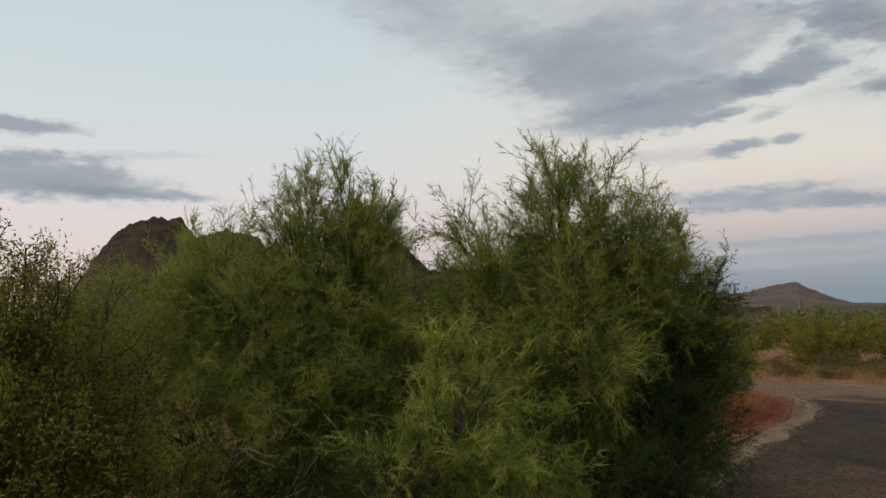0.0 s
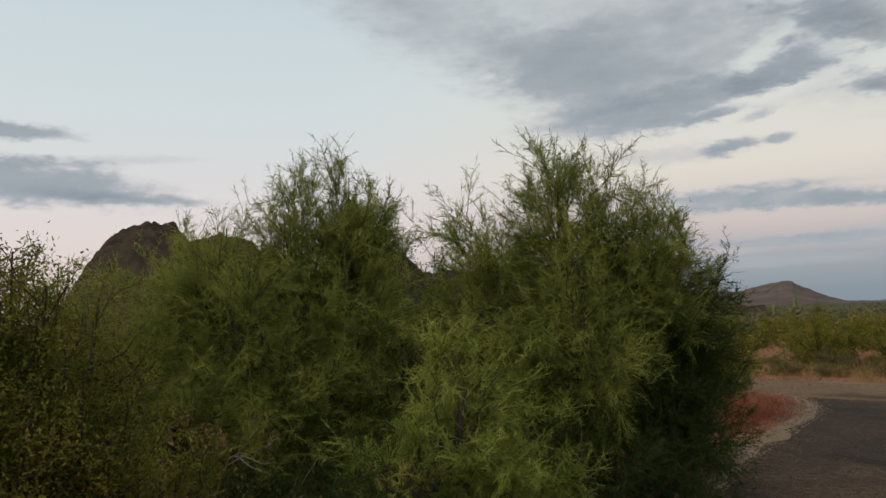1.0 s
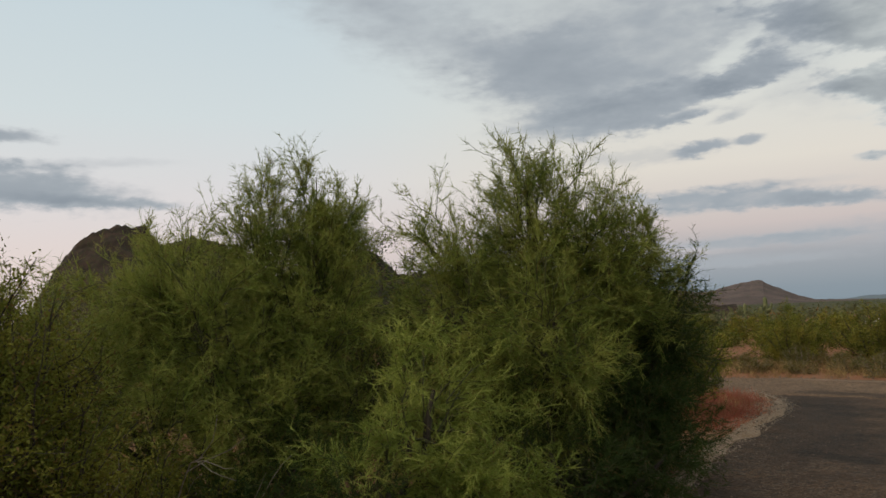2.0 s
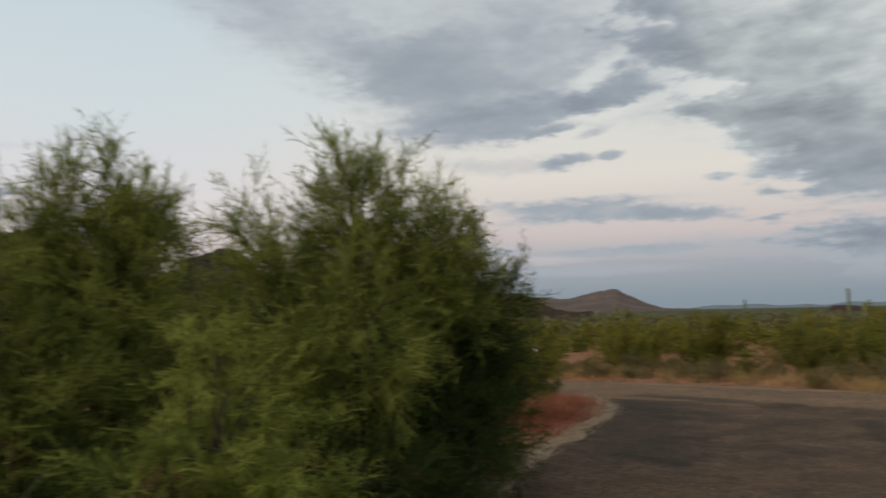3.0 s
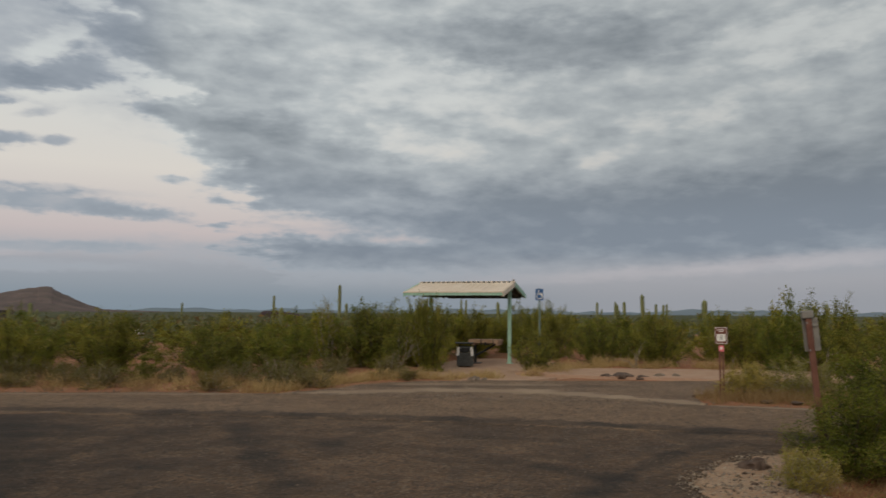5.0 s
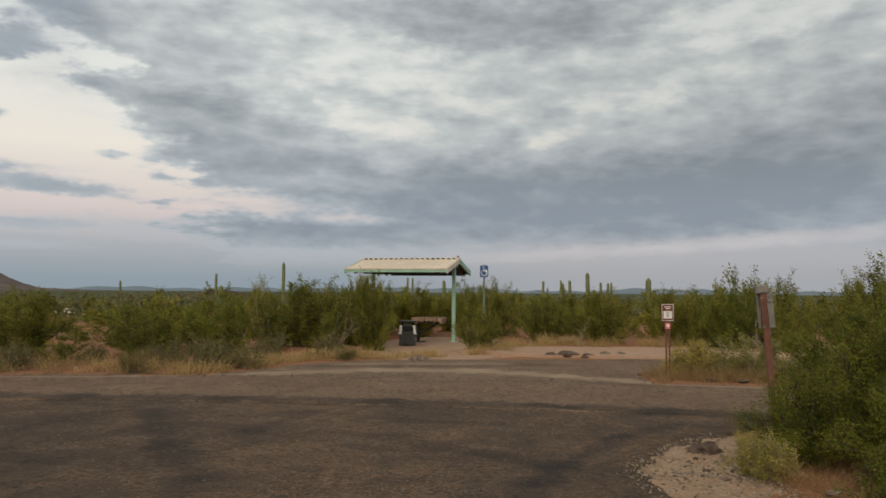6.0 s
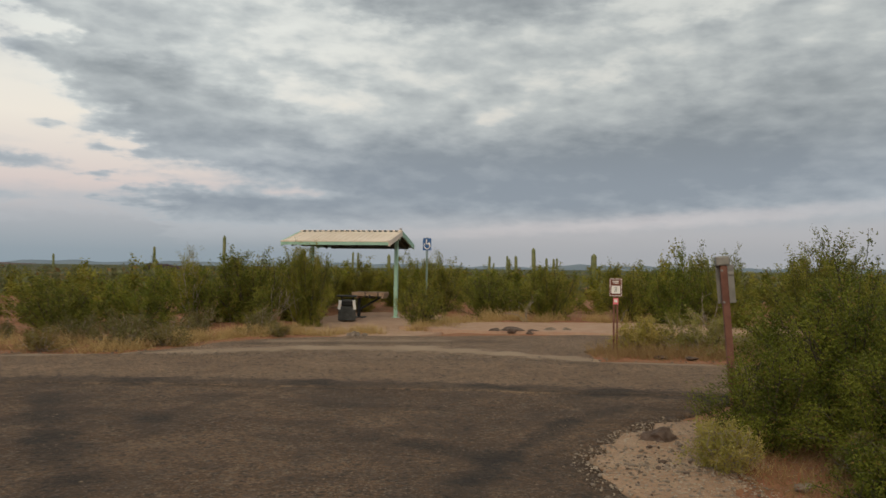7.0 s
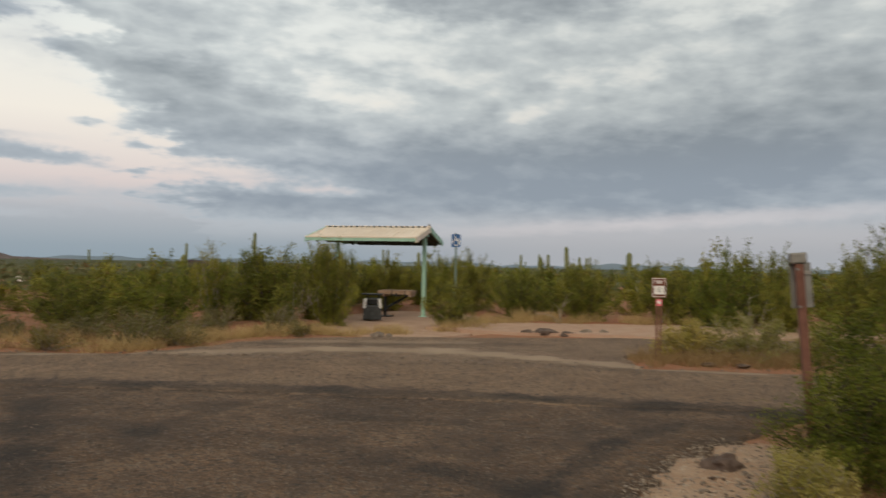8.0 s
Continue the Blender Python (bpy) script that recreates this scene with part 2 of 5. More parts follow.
def soil(name, tones, pebble=True, far=None):
    """Desert soil: patches of two reds and a pale sand, pebbles, and scrub tones far out."""
    def build(n):
        at = n.add("ShaderNodeTexCoord").outputs["Object"]
        a = n.smooth(n.noise(at, 0.35, 5.0, 0.6), 0.38, 0.62)
        b = n.smooth(n.noise(at, 2.6, 6.0, 0.65), 0.35, 0.68)
        col = n.mix(b, n.mix(a, tones[0], tones[1]), tones[2])
        g = n.noise(at, 28.0, 6.0, 0.7)
        col = n.mix(n.smooth(g, 0.3, 0.7, 0.0, 0.45), col, tones[3])
        h = g
        if pebble:
            cell = n.add("ShaderNodeTexVoronoi", Vector=at, Scale=34.0)
            h = n.math("ADD", g, n.smooth(cell.outputs["Distance"], 0.5, 0.1, 0.0, 0.7))
            pick = n.smooth(n.add("ShaderNodeSeparateColor", Color=cell.outputs["Color"]).outputs[0], 0.62, 0.75)
            stone = n.math("MULTIPLY", pick, n.smooth(cell.outputs["Distance"], 0.42, 0.3))
            col = n.mix(n.math("MULTIPLY", stone, 0.6), col, lin(0.30, 0.27, 0.24))
        if far is not None:
            p = n.add("ShaderNodeSeparateXYZ", Vector=at)
            d = n.math("SQRT", n.math("ADD", n.math("MULTIPLY", p.outputs[0], p.outputs[0]), n.math("MULTIPLY", p.outputs[1], p.outputs[1])))
            f2 = n.smooth(n.noise(at, 0.012, 6.0, 0.6), 0.4, 0.6)
            scrub = n.mix(f2, far[0], far[1])
            sandy = n.smooth(n.noise(at, 0.006, 5.0, 0.6, 1.0), 0.60, 0.68)
            scrub = n.mix(n.math("MULTIPLY", sandy, 0.6), scrub, far[2])
            col = n.mix(n.smooth(d, 70.0, 140.0), col, scrub)
        return shader(n, col, 0.95, h, 0.012, 0.0, 0.15)
    return material(name, build)


def asphalt(name, a, b, stains=(), sand=(), patchy=0.55):
    """Worn asphalt: pale aggregate in a dark binder, blotches, and old tyre and oil marks."""
    def build(n):
        at = n.add("ShaderNodeTexCoord").outputs["Object"]
        f = n.smooth(n.noise(at, 0.55, 6.0, 0.6, 0.5), 0.35, 0.66)
        col = n.mix(f, a, b)
        chips, relief = 0.0, 0.0
        for scale, share, tone in ((15.0, 0.50, lin(0.25, 0.195, 0.148)), (31.0, 0.60, lin(0.30, 0.235, 0.18)), (60.0, 0.62, lin(0.40, 0.33, 0.26)), (105.0, 0.55, lin(0.30, 0.245, 0.195))):
            cell = n.add("ShaderNodeTexVoronoi", Vector=at, Scale=scale)
            val = n.add("ShaderNodeSeparateColor", Color=cell.outputs["Color"])
            chip = n.math("MULTIPLY", n.smooth(val.outputs[0], 0.50, 0.92), n.smooth(cell.outputs["Distance"], 0.55, 0.25))
            dark = n.math("MULTIPLY", n.smooth(val.outputs[1], 0.62, 0.9), n.smooth(cell.outputs["Distance"], 0.6, 0.3))
            col = n.mix(n.math("MULTIPLY", chip, share), col, tone)
            col = n.mix(n.math("MULTIPLY", dark, 0.72), col, lin(0.030, 0.025, 0.022))
            relief = n.math("ADD", relief, chip)
        grit = n.noise(at, 26.0, 5.0, 0.75)
        col = n.mix(n.smooth(grit, 0.58, 0.40, 0.0, 0.45), col, lin(0.042, 0.034, 0.030))
        col = n.mix(n.smooth(n.noise(at, 1.5, 7.0, 0.7, 0.6), 0.58, 0.36, 0.0, patchy), col, lin(0.056, 0.044, 0.038))
        dust = n.smooth(n.noise(at, 3.0, 6.0, 0.7), 0.5, 0.72)
        col = n.mix(n.math("MULTIPLY", dust, 0.3), col, lin(0.18, 0.142, 0.115))
        p = n.add("ShaderNodeSeparateXYZ", Vector=at)
        ragged = n.math("MULTIPLY", n.math("SUBTRACT", n.noise(at, 1.9, 7.0, 0.72), 0.5), 2.6)
        tar, dust_tone = lin(0.026, 0.024, 0.024), lin(0.40, 0.30, 0.215)
        for x0, y0, x1, y1, wide, much, tone in [(*r[:5], r[5] * 0.75, tar) for r in stains] + [(*r[:5], r[5] * 0.78, dust_tone) for r in sand]:
            dx, dy = x1 - x0, y1 - y0
            size = math.hypot(dx, dy)
            ux, uy = dx / size, dy / size
            px, py = n.math("SUBTRACT", p.outputs[0], x0), n.math("SUBTRACT", p.outputs[1], y0)
            along = n.math("ADD", n.math("MULTIPLY", px, ux), n.math("MULTIPLY", py, uy))
            over = n.math("ABSOLUTE", n.math("SUBTRACT", along, size / 2))
            over = n.math("MAXIMUM", n.math("SUBTRACT", over, size / 2), 0.0)
            side = n.math("ADD", n.math("MULTIPLY", px, -uy), n.math("MULTIPLY", py, ux))
            away = n.math("SQRT", n.math("ADD", n.math("MULTIPLY", side, side), n.math("MULTIPLY", over, over)))
            away = n.math("ADD", away, n.math("MULTIPLY", ragged, wide))
            col = n.mix(n.math("MULTIPLY", n.smooth(away, wide, wide * 0.2), much), col, tone)
        h = n.math("ADD", n.math("MULTIPLY", relief, 0.7), n.noise(at, 60.0, 5.0, 0.7))
        return shader(n, col, 0.9, h, 0.014, 0.0, 0.2)
    return material(name, build)


M_SOIL = soil("desert_soil", (lin(0.37, 0.150, 0.080), lin(0.28, 0.15, 0.085), lin(0.35, 0.165, 0.095), lin(0.14, 0.075, 0.045)), True,
              (lin(0.055, 0.066, 0.035), lin(0.085, 0.085, 0.045), lin(0.20, 0.16, 0.11)))
M_SAND = soil("pale_gravel_soil", (lin(0.40, 0.26, 0.17), lin(0.31, 0.195, 0.125), lin(0.45, 0.32, 0.225), lin(0.19, 0.12, 0.08)))
M_SHOULDER = soil("brown_gravel_soil", (lin(0.27, 0.19, 0.13), lin(0.21, 0.145, 0.10), lin(0.34, 0.26, 0.19), lin(0.12, 0.085, 0.06)))
M_PAD = soil("trodden_pink_dirt", (lin(0.42, 0.265, 0.19), lin(0.36, 0.23, 0.16), lin(0.46, 0.32, 0.235), lin(0.26, 0.165, 0.115)), False)
SEAM_LINE = ((5.2, 9.6), (3.7, 9.95), (2.7, 10.25), (1.4, 10.5), (-0.7, 10.7), (-2.9, 10.8), (-4.8, 10.75), (-7.3, 10.75))
SEAM = tuple((*a, *b, 0.46, 0.75) for a, b in zip(SEAM_LINE, SEAM_LINE[1:]))
TYRE_MARKS = ((0.4, 4.6, 0.9, 6.6, 0.22, 0.6), (0.9, 6.6, 1.25, 7.4, 0.22, 0.85), (1.25, 7.4, 1.9, 8.6, 0.2, 0.8), (1.9, 8.6, 2.6, 9.3, 0.18, 0.5), (-0.4, 8.4, 0.5, 7.65, 0.3, 0.55),
    (0.5, 7.65, 1.1, 7.2, 0.24, 0.6), (-3.5, 9.8, -2.4, 7.8, 0.26, 0.6), (-2.4, 7.8, -1.7, 6.6, 0.28, 0.65), (-1.7, 6.6, -1.5, 5.0, 0.26, 0.5), (-2.6, 9.0, -1.8, 8.6, 0.24, 0.5),
    (-1.8, 8.5, -1.5, 9.8, 0.22, 0.4))
OLD_STAINS = ((-4.4, 5.8, -3.9, 5.6, 0.22, 0.6), (-3.6, 7.2, -3.0, 7.0, 0.25, 0.5), (-4.6, 6.8, -4.0, 9.6, 0.3, 0.4), (-0.6, 3.2, 0.5, 3.6, 0.3, 0.4), (-3.4, 3.2, -1.6, 4.6, 0.5, 0.35),
    (-0.4, 9.3, 0.6, 9.2, 0.2, 0.4), (-6.2, 8.6, -4.4, 6.0, 1.2, 0.75), (-4.2, 9.2, -3.0, 5.6, 0.8, 0.35), (-7.4, 9.8, -5.4, 9.0, 0.9, 0.6))
M_DRIVE = asphalt("driveway_asphalt", lin(0.118, 0.069, 0.041), lin(0.236, 0.142, 0.084), SEAM + TYRE_MARKS + OLD_STAINS)
SANDS = ((4.6, 12.85, 3.25, 13.3, 0.30, 0.85), (3.25, 13.3, 1.9, 14.15, 0.42, 0.9), (1.9, 14.15, 0.4, 14.9, 0.55, 0.9), (0.4, 14.9, -1.4, 14.8, 0.60, 0.85), (-1.4, 14.8, -3.2, 14.0, 0.50, 0.8), (-3.2, 14.0, -5.5, 13.3, 0.28, 0.6),
         (-2.2, 15.9, 0.8, 16.3, 0.40, 0.5), (-9.0, 12.55, -5.2, 13.2, 0.16, 0.5))
M_ROAD = asphalt("loop_road_asphalt", lin(0.276, 0.173, 0.108), lin(0.346, 0.224, 0.143), SEAM, SANDS, 0.25)
M_PULL = asphalt("pullout_asphalt", lin(0.282, 0.181, 0.119), lin(0.354, 0.235, 0.157), ((-3.0, 15.2, 2.0, 16.2, 0.4, 0.3),), SANDS, 0.3)
M_BARK = plain("grey_brown_bark", lin(0.042, 0.034, 0.026), lin(0.085, 0.07, 0.05), 14.0, 0.9, depth=0.006)
M_GREENBARK = plain("green_bark", lin(0.055, 0.06, 0.026), lin(0.10, 0.10, 0.045), 11.0, 0.8, depth=0.003)
M_DRYWOOD = plain("bleached_dead_wood", lin(0.22, 0.18, 0.14), lin(0.34, 0.29, 0.24), 18.0, 0.9, depth=0.003)
M_PALO = leafy("palo_verde_twigs", lin(0.108, 0.150, 0.034), lin(0.232, 0.280, 0.062), lin(0.42, 0.425, 0.110), 0.3)
M_PALOBRIGHT = leafy("young_palo_verde_twigs", lin(0.200, 0.268, 0.054), lin(0.285, 0.350, 0.075), lin(0.375, 0.41, 0.105), 0.3)
M_PALOFRESH = leafy("fresh_palo_verde_twigs", lin(0.165, 0.222, 0.045), lin(0.280, 0.340, 0.070), lin(0.50, 0.53, 0.135), 0.3)
# dark copy of the twig tones: deep shade put into the colour
M_PALODARK = leafy("painted_shade_twigs", lin(0.036, 0.062, 0.018), lin(0.055, 0.088, 0.024), lin(0.085, 0.115, 0.030), 0.2)
M_CREO = leafy("creosote_leaves", lin(0.072, 0.092, 0.018), lin(0.170, 0.178, 0.032), lin(0.34, 0.310, 0.058), 0.22, 1.0)
M_CREOLITE = leafy("fresh_creosote_leaves", lin(0.056, 0.084, 0.015), lin(0.145, 0.172, 0.027), lin(0.31, 0.305, 0.050), 0.22, 1.0)
# dark green leaves; first two tones deepened to paint the bushes' inner shadow
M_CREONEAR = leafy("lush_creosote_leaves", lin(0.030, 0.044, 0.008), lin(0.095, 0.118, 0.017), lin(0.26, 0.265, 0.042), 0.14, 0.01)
M_CREOLEFT = leafy("olive_creosote_leaves", lin(0.066, 0.090, 0.016), lin(0.165, 0.182, 0.030), lin(0.30, 0.28, 0.052), 0.25, 0.01)
# paler than the near creosote, with haze painted into the tones
M_FARSCRUB = leafy("haze_toned_far_scrub", lin(0.095, 0.110, 0.050), lin(0.13, 0.140, 0.065), lin(0.17, 0.165, 0.085), 0.2)
M_SAGE = leafy("grey_green_bursage_leaves", lin(0.125, 0.118, 0.046), lin(0.182, 0.165, 0.064), lin(0.24, 0.200, 0.085), 0.2, 0.6)
M_BRITTLE = leafy("yellow_green_brittlebush_leaves", lin(0.22, 0.215, 0.055), lin(0.33, 0.295, 0.085), lin(0.43, 0.35, 0.13), 0.2, 1.0)
M_STRAW = leafy("dry_straw_grass", lin(0.45, 0.320, 0.140), lin(0.56, 0.42, 0.205), lin(0.38, 0.255, 0.115), 0.25)
M_DRYGRASS = leafy("brown_dry_grass", lin(0.24, 0.155, 0.075), lin(0.36, 0.255, 0.125), lin(0.20, 0.125, 0.06), 0.25)
M_RED = leafy("red_dry_weeds", lin(0.36, 0.10, 0.07), lin(0.42, 0.15, 0.10), lin(0.30, 0.13, 0.075), 0.2)
M_STONE = plain("desert_stone", lin(0.145, 0.11, 0.085), lin(0.27, 0.22, 0.18), 9.0, 0.9, depth=0.006)
M_PALESTONE = plain("pale_grit", lin(0.30, 0.235, 0.175), lin(0.42, 0.345, 0.27), 12.0, 0.9)
M_CHIP = plain("brown_grey_chippings", lin(0.155, 0.112, 0.078), lin(0.245, 0.185, 0.132), 40.0, 0.9)
M_DARKSTONE = plain("dark_volcanic_stone", lin(0.075, 0.05, 0.04), lin(0.14, 0.10, 0.08), 9.0, 0.9, depth=0.008)
M_PAINT = plain("sage_green_paint", lin(0.30, 0.50, 0.40), lin(0.36, 0.57, 0.46), 3.0, 0.55, depth=0.001)
M_ROOF = plain("cream_roof_sheet", lin(0.70, 0.59, 0.48), lin(0.78, 0.67, 0.56), 2.0, 0.5, depth=0.001)
# shade under the roof is put into this colour; the dark vents share it
M_UNDER = plain("dark_vents_and_roof_shade", lin(0.05, 0.055, 0.05), lin(0.08, 0.085, 0.075), 3.0, 0.7)
M_BROWNPOST = plain("brown_painted_wood", lin(0.12, 0.05, 0.036), lin(0.185, 0.085, 0.06), 6.0, 0.75, depth=0.003)
M_DULLMETAL = plain("weathered_sheet_metal", lin(0.17, 0.165, 0.155), lin(0.25, 0.24, 0.225), 7.0, 0.5, 0.5, 0.001)
M_GREENPOST = plain("dull_green_metal", lin(0.11, 0.16, 0.145), lin(0.16, 0.22, 0.195), 7.0, 0.6, depth=0.001)
M_BLUE = plain("blue_sign_face", lin(0.02, 0.085, 0.24), lin(0.03, 0.11, 0.29), 12.0, 0.45)
M_WHITE = plain("white_paint", lin(0.70, 0.69, 0.66), lin(0.80, 0.79, 0.76), 10.0, 0.5)
M_BROWNSIGN = plain("brown_sign_face", lin(0.14, 0.045, 0.03), lin(0.18, 0.06, 0.04), 10.0, 0.5)
M_PINK = plain("pink_tag", lin(0.75, 0.17, 0.20), lin(0.82, 0.22, 0.25), 15.0, 0.6)
M_CHARCOAL = plain("dark_grey_slats", lin(0.055, 0.058, 0.058), lin(0.085, 0.088, 0.088), 9.0, 0.6)
M_BLACK = plain("black_lid", lin(0.012, 0.014, 0.015), lin(0.022, 0.024, 0.026), 9.0, 0.45)
M_TABLE = plain("weathered_brown_boards", lin(0.25, 0.165, 0.11), lin(0.36, 0.25, 0.175), 7.0, 0.8, depth=0.003)
M_CACTUS = plain("saguaro_skin", lin(0.13, 0.155, 0.065), lin(0.21, 0.22, 0.10), 2.5, 0.7, depth=0.004)
# the blue is distance haze, mixed into the base colour
M_FARBLUE = plain("haze_tinted_mountain", lin(0.175, 0.22, 0.27), lin(0.20, 0.245, 0.29), 0.004, 1.0, spec=0.0)


def rocky(name, rock, dark, scrub, amount, scale):
    def build(n):
        at = n.add("ShaderNodeTexCoord").outputs["Object"]
        a = n.smooth(n.noise(at, scale, 8.0, 0.65), 0.38, 0.62)
        g = n.noise(at, scale * 6, 6.0, 0.7)
        col = n.mix(a, rock, dark)
        col = n.mix(n.smooth(g, amount, amount + 0.12), col, scrub)
        return shader(n, col, 0.95, g, 0.5 / scale * 0.1, 0.0, 0.1)
    return material(name, build)


M_RIDGE = rocky("dark_rocky_slope", lin(0.070, 0.044, 0.035), lin(0.026, 0.018, 0.015), lin(0.044, 0.050, 0.020), 0.50, 0.30)
M_FARHILL = rocky("far_brown_hill", lin(0.160, 0.122, 0.116), lin(0.115, 0.092, 0.090), lin(0.105, 0.104, 0.084), 0.55, 0.012)
M_BUTTE = rocky("dark_far_butte", lin(0.07, 0.045, 0.045), lin(0.05, 0.035, 0.036), lin(0.06, 0.05, 0.04), 0.6, 0.15)

# ---------------------------------------------------------------- mesh helpers
RNG = np.random.default_rng(7)


def reseed(seed):
    """Start the random numbers anew, so that one thing's shape does not hang on the others."""
    RNG.bit_generator.state = np.random.default_rng(seed).bit_generator.state



def unit(v):
    return v / np.maximum(np.linalg.norm(v, axis=-1, keepdims=True), 1e-9)


def raw_mesh(name, verts, faces, smooth=False):
    """A mesh from arrays of corners and of equal-sided faces."""
    verts, faces = np.asarray(verts, np.float32).reshape(-1, 3), np.asarray(faces, np.int32)
    me = bpy.data.meshes.new(name)
    count, sides = faces.shape
    me.vertices.add(len(verts))
    me.vertices.foreach_set("co", verts.ravel())
    me.loops.add(count * sides)
    me.loops.foreach_set("vertex_index", faces.ravel())
    me.polygons.add(count)
    me.polygons.foreach_set("loop_start", np.arange(count, dtype=np.int32) * sides)
    me.polygons.foreach_set("loop_total", np.full(count, sides, np.int32))
    me.update(calc_edges=True)
    if smooth:
        me.polygons.foreach_set("use_smooth", np.ones(count, bool))
    return me


def place(name, me, mat, parent=None, label=""):
    if mat is not None and not me.materials:
        me.materials.append(mat)
    ob = new(name, me)
    if parent is not None:
        ob.parent = parent
    return tagged(ob, label)


def part(name, bm, mat, parent=None, label="", smooth=False):
    me = bpy.data.meshes.new(name)
    bmesh.ops.recalc_face_normals(bm, faces=bm.faces)
    bm.to_mesh(me)
    bm.free()
    if smooth:
        me.polygons.foreach_set("use_smooth", np.ones(len(me.polygons), bool))
    return place(name, me, mat, parent, label)


def thing(name, m, label, category, group=""):
    ob = new(name)
    ob.empty_display_size = 0.2
    ob.matrix_basis = m
    return tagged(ob, label, category, group)


def box(bm, size, at=(0, 0, 0), turn=None, bevel=0.0):
    made = bmesh.ops.create_cube(bm, size=1.0)["verts"]
    m = Matrix.Translation(at) @ (turn or Matrix()) @ Matrix.Diagonal((*size, 1))
    bmesh.ops.transform(bm, matrix=m, verts=made)
    if bevel:
        edges = list({e for v in made for e in v.link_edges})
        bmesh.ops.bevel(bm, geom=edges, offset=bevel, segments=2, affect="EDGES", profile=0.6)
    return bm


def boxed(size, at=(0, 0, 0), turn=None, bevel=0.004):
    return box(bmesh.new(), size, at, turn, bevel)


def rod(bm, a, b, r0, r1=None, sides=10):
    a, b = Vector(a), Vector(b)
    r1 = r0 if r1 is None else r1
    m = Matrix.Translation((a + b) / 2) @ (b - a).to_track_quat("Z", "Y").to_matrix().to_4x4()
    bmesh.ops.create_cone(bm, cap_ends=True, segments=sides, radius1=r0, radius2=r1, depth=(b - a).length, matrix=m)
    return bm


def ribbons(path, width):
    """Flat strips along paths (N, K, 3), each turned its own way."""
    count, steps, _ = path.shape
    tangent = unit(path[:, -1] - path[:, 0])
    side = unit(np.cross(tangent, RNG.normal(size=(count, 3))))[:, None] * width[..., None] / 2
    verts = np.stack([path - side, path + side], 2).reshape(-1, 3)
    n = np.arange(count)[:, None] * steps * 2 + np.arange(steps - 1)[None] * 2
    faces = np.stack([n, n + 1, n + 3, n + 2], -1).reshape(-1, 4)
    return verts, faces


def spikes(start, end, width):
    """One thin triangle from start to end for each twiglet."""
    side = unit(np.cross(end - start, RNG.normal(size=start.shape))) * width / 2
    return np.stack([start - side, start + side, end], 1).reshape(-1, 3), np.arange(len(start) * 3).reshape(-1, 3)


def tubes(path, radius, sides=3):
    """Thin tubes along paths (N, K, 3)."""
    count, steps, _ = path.shape
    tangent = unit(np.gradient(path, axis=1))
    ref = np.where(np.abs(tangent[..., 2:3]) > 0.9, np.array([1.0, 0, 0]), np.array([0, 0, 1.0]))
    u = unit(np.cross(tangent, ref))
    v = np.cross(tangent, u)
    turn = np.arange(sides) * 2 * np.pi / sides
    ring = u[:, :, None] * np.cos(turn)[:, None] + v[:, :, None] * np.sin(turn)[:, None]
    verts = (path[:, :, None] + ring * radius[..., None, None]).reshape(-1, 3)
    base = np.arange(count)[:, None, None] * steps * sides + np.arange(steps - 1)[None, :, None] * sides
    a = np.arange(sides)[None, None]
    b = (a + 1) % sides
    faces = np.stack([base + a, base + b, base + b + sides, base + a + sides], -1).reshape(-1, 4)
    return verts, faces


def merge(*pieces):
    verts, faces, n = [], [], 0
    for v, f in pieces:
        verts.append(v)
        faces.append(f + n)
        n += len(v)
    return np.concatenate(verts), np.concatenate(faces)


def grow(start, way, length, steps, wander, lift=0.0):
    """Paths (N, steps, 3) that set out along way and wander; lift bends them up, or down where negative."""
    count = len(start)
    path = np.empty((count, steps, 3))
    path[:, 0], d = start, unit(way)
    hop = (np.asarray(length) / (steps - 1))[:, None]
    lift = np.broadcast_to(np.asarray(lift, float), (count,))
    for k in range(1, steps):
        d = unit(d + RNG.normal(size=(count, 3)) * wander + np.stack([0 * lift, 0 * lift, lift], -1))
        path[:, k] = path[:, k - 1] + d * hop
    return path


def along(path, count, low, high):
    """Random places on paths, and the ways the paths go there."""
    n = RNG.integers(0, len(path), count)
    t = RNG.uniform(low, high, count) * (path.shape[1] - 1)
    k = np.minimum(t.astype(int), path.shape[1] - 2)
    a, b = path[n, k], path[n, k + 1]
    return a + (b - a) * (t - k)[:, None], unit(b - a), n


def taper(count, steps, thick, thin):
    return np.broadcast_to(np.linspace(1, 0, steps), (count, steps)) * (thick - thin) + thin


# ---------------------------------------------------------------- the plan of the roads
LOOP = [(26, 8.0), (12, 10.6), (3.2, 11.5), (-1, 11.9), (-5, 11.95), (-8.5, 11.3), (-12, 9.0), (-15, 5.2), (-17.3, 1.0), (-18.5, -6), (-18.5, -16)]
DRIVE_LEFT = [(-2.3, -14), (-2.5, -4), (-2.9, 0), (-3.5, 1.9), (-4.2, 3.4), (-5.0, 5.0), (-5.75, 6.8), (-6.45, 8.4), (-7.2, 9.5), (-8.4, 10.4), (-9.6, 11.0)]
DRIVE_RIGHT = [(2.6, -14), (2.5, -3), (2.2, 2), (1.95, 5.2), (1.78, 6.6), (1.85, 7.3), (2.3, 8.0), (2.9, 8.7), (3.6, 9.5), (4.6, 10.3), (5.4, 11.3)]
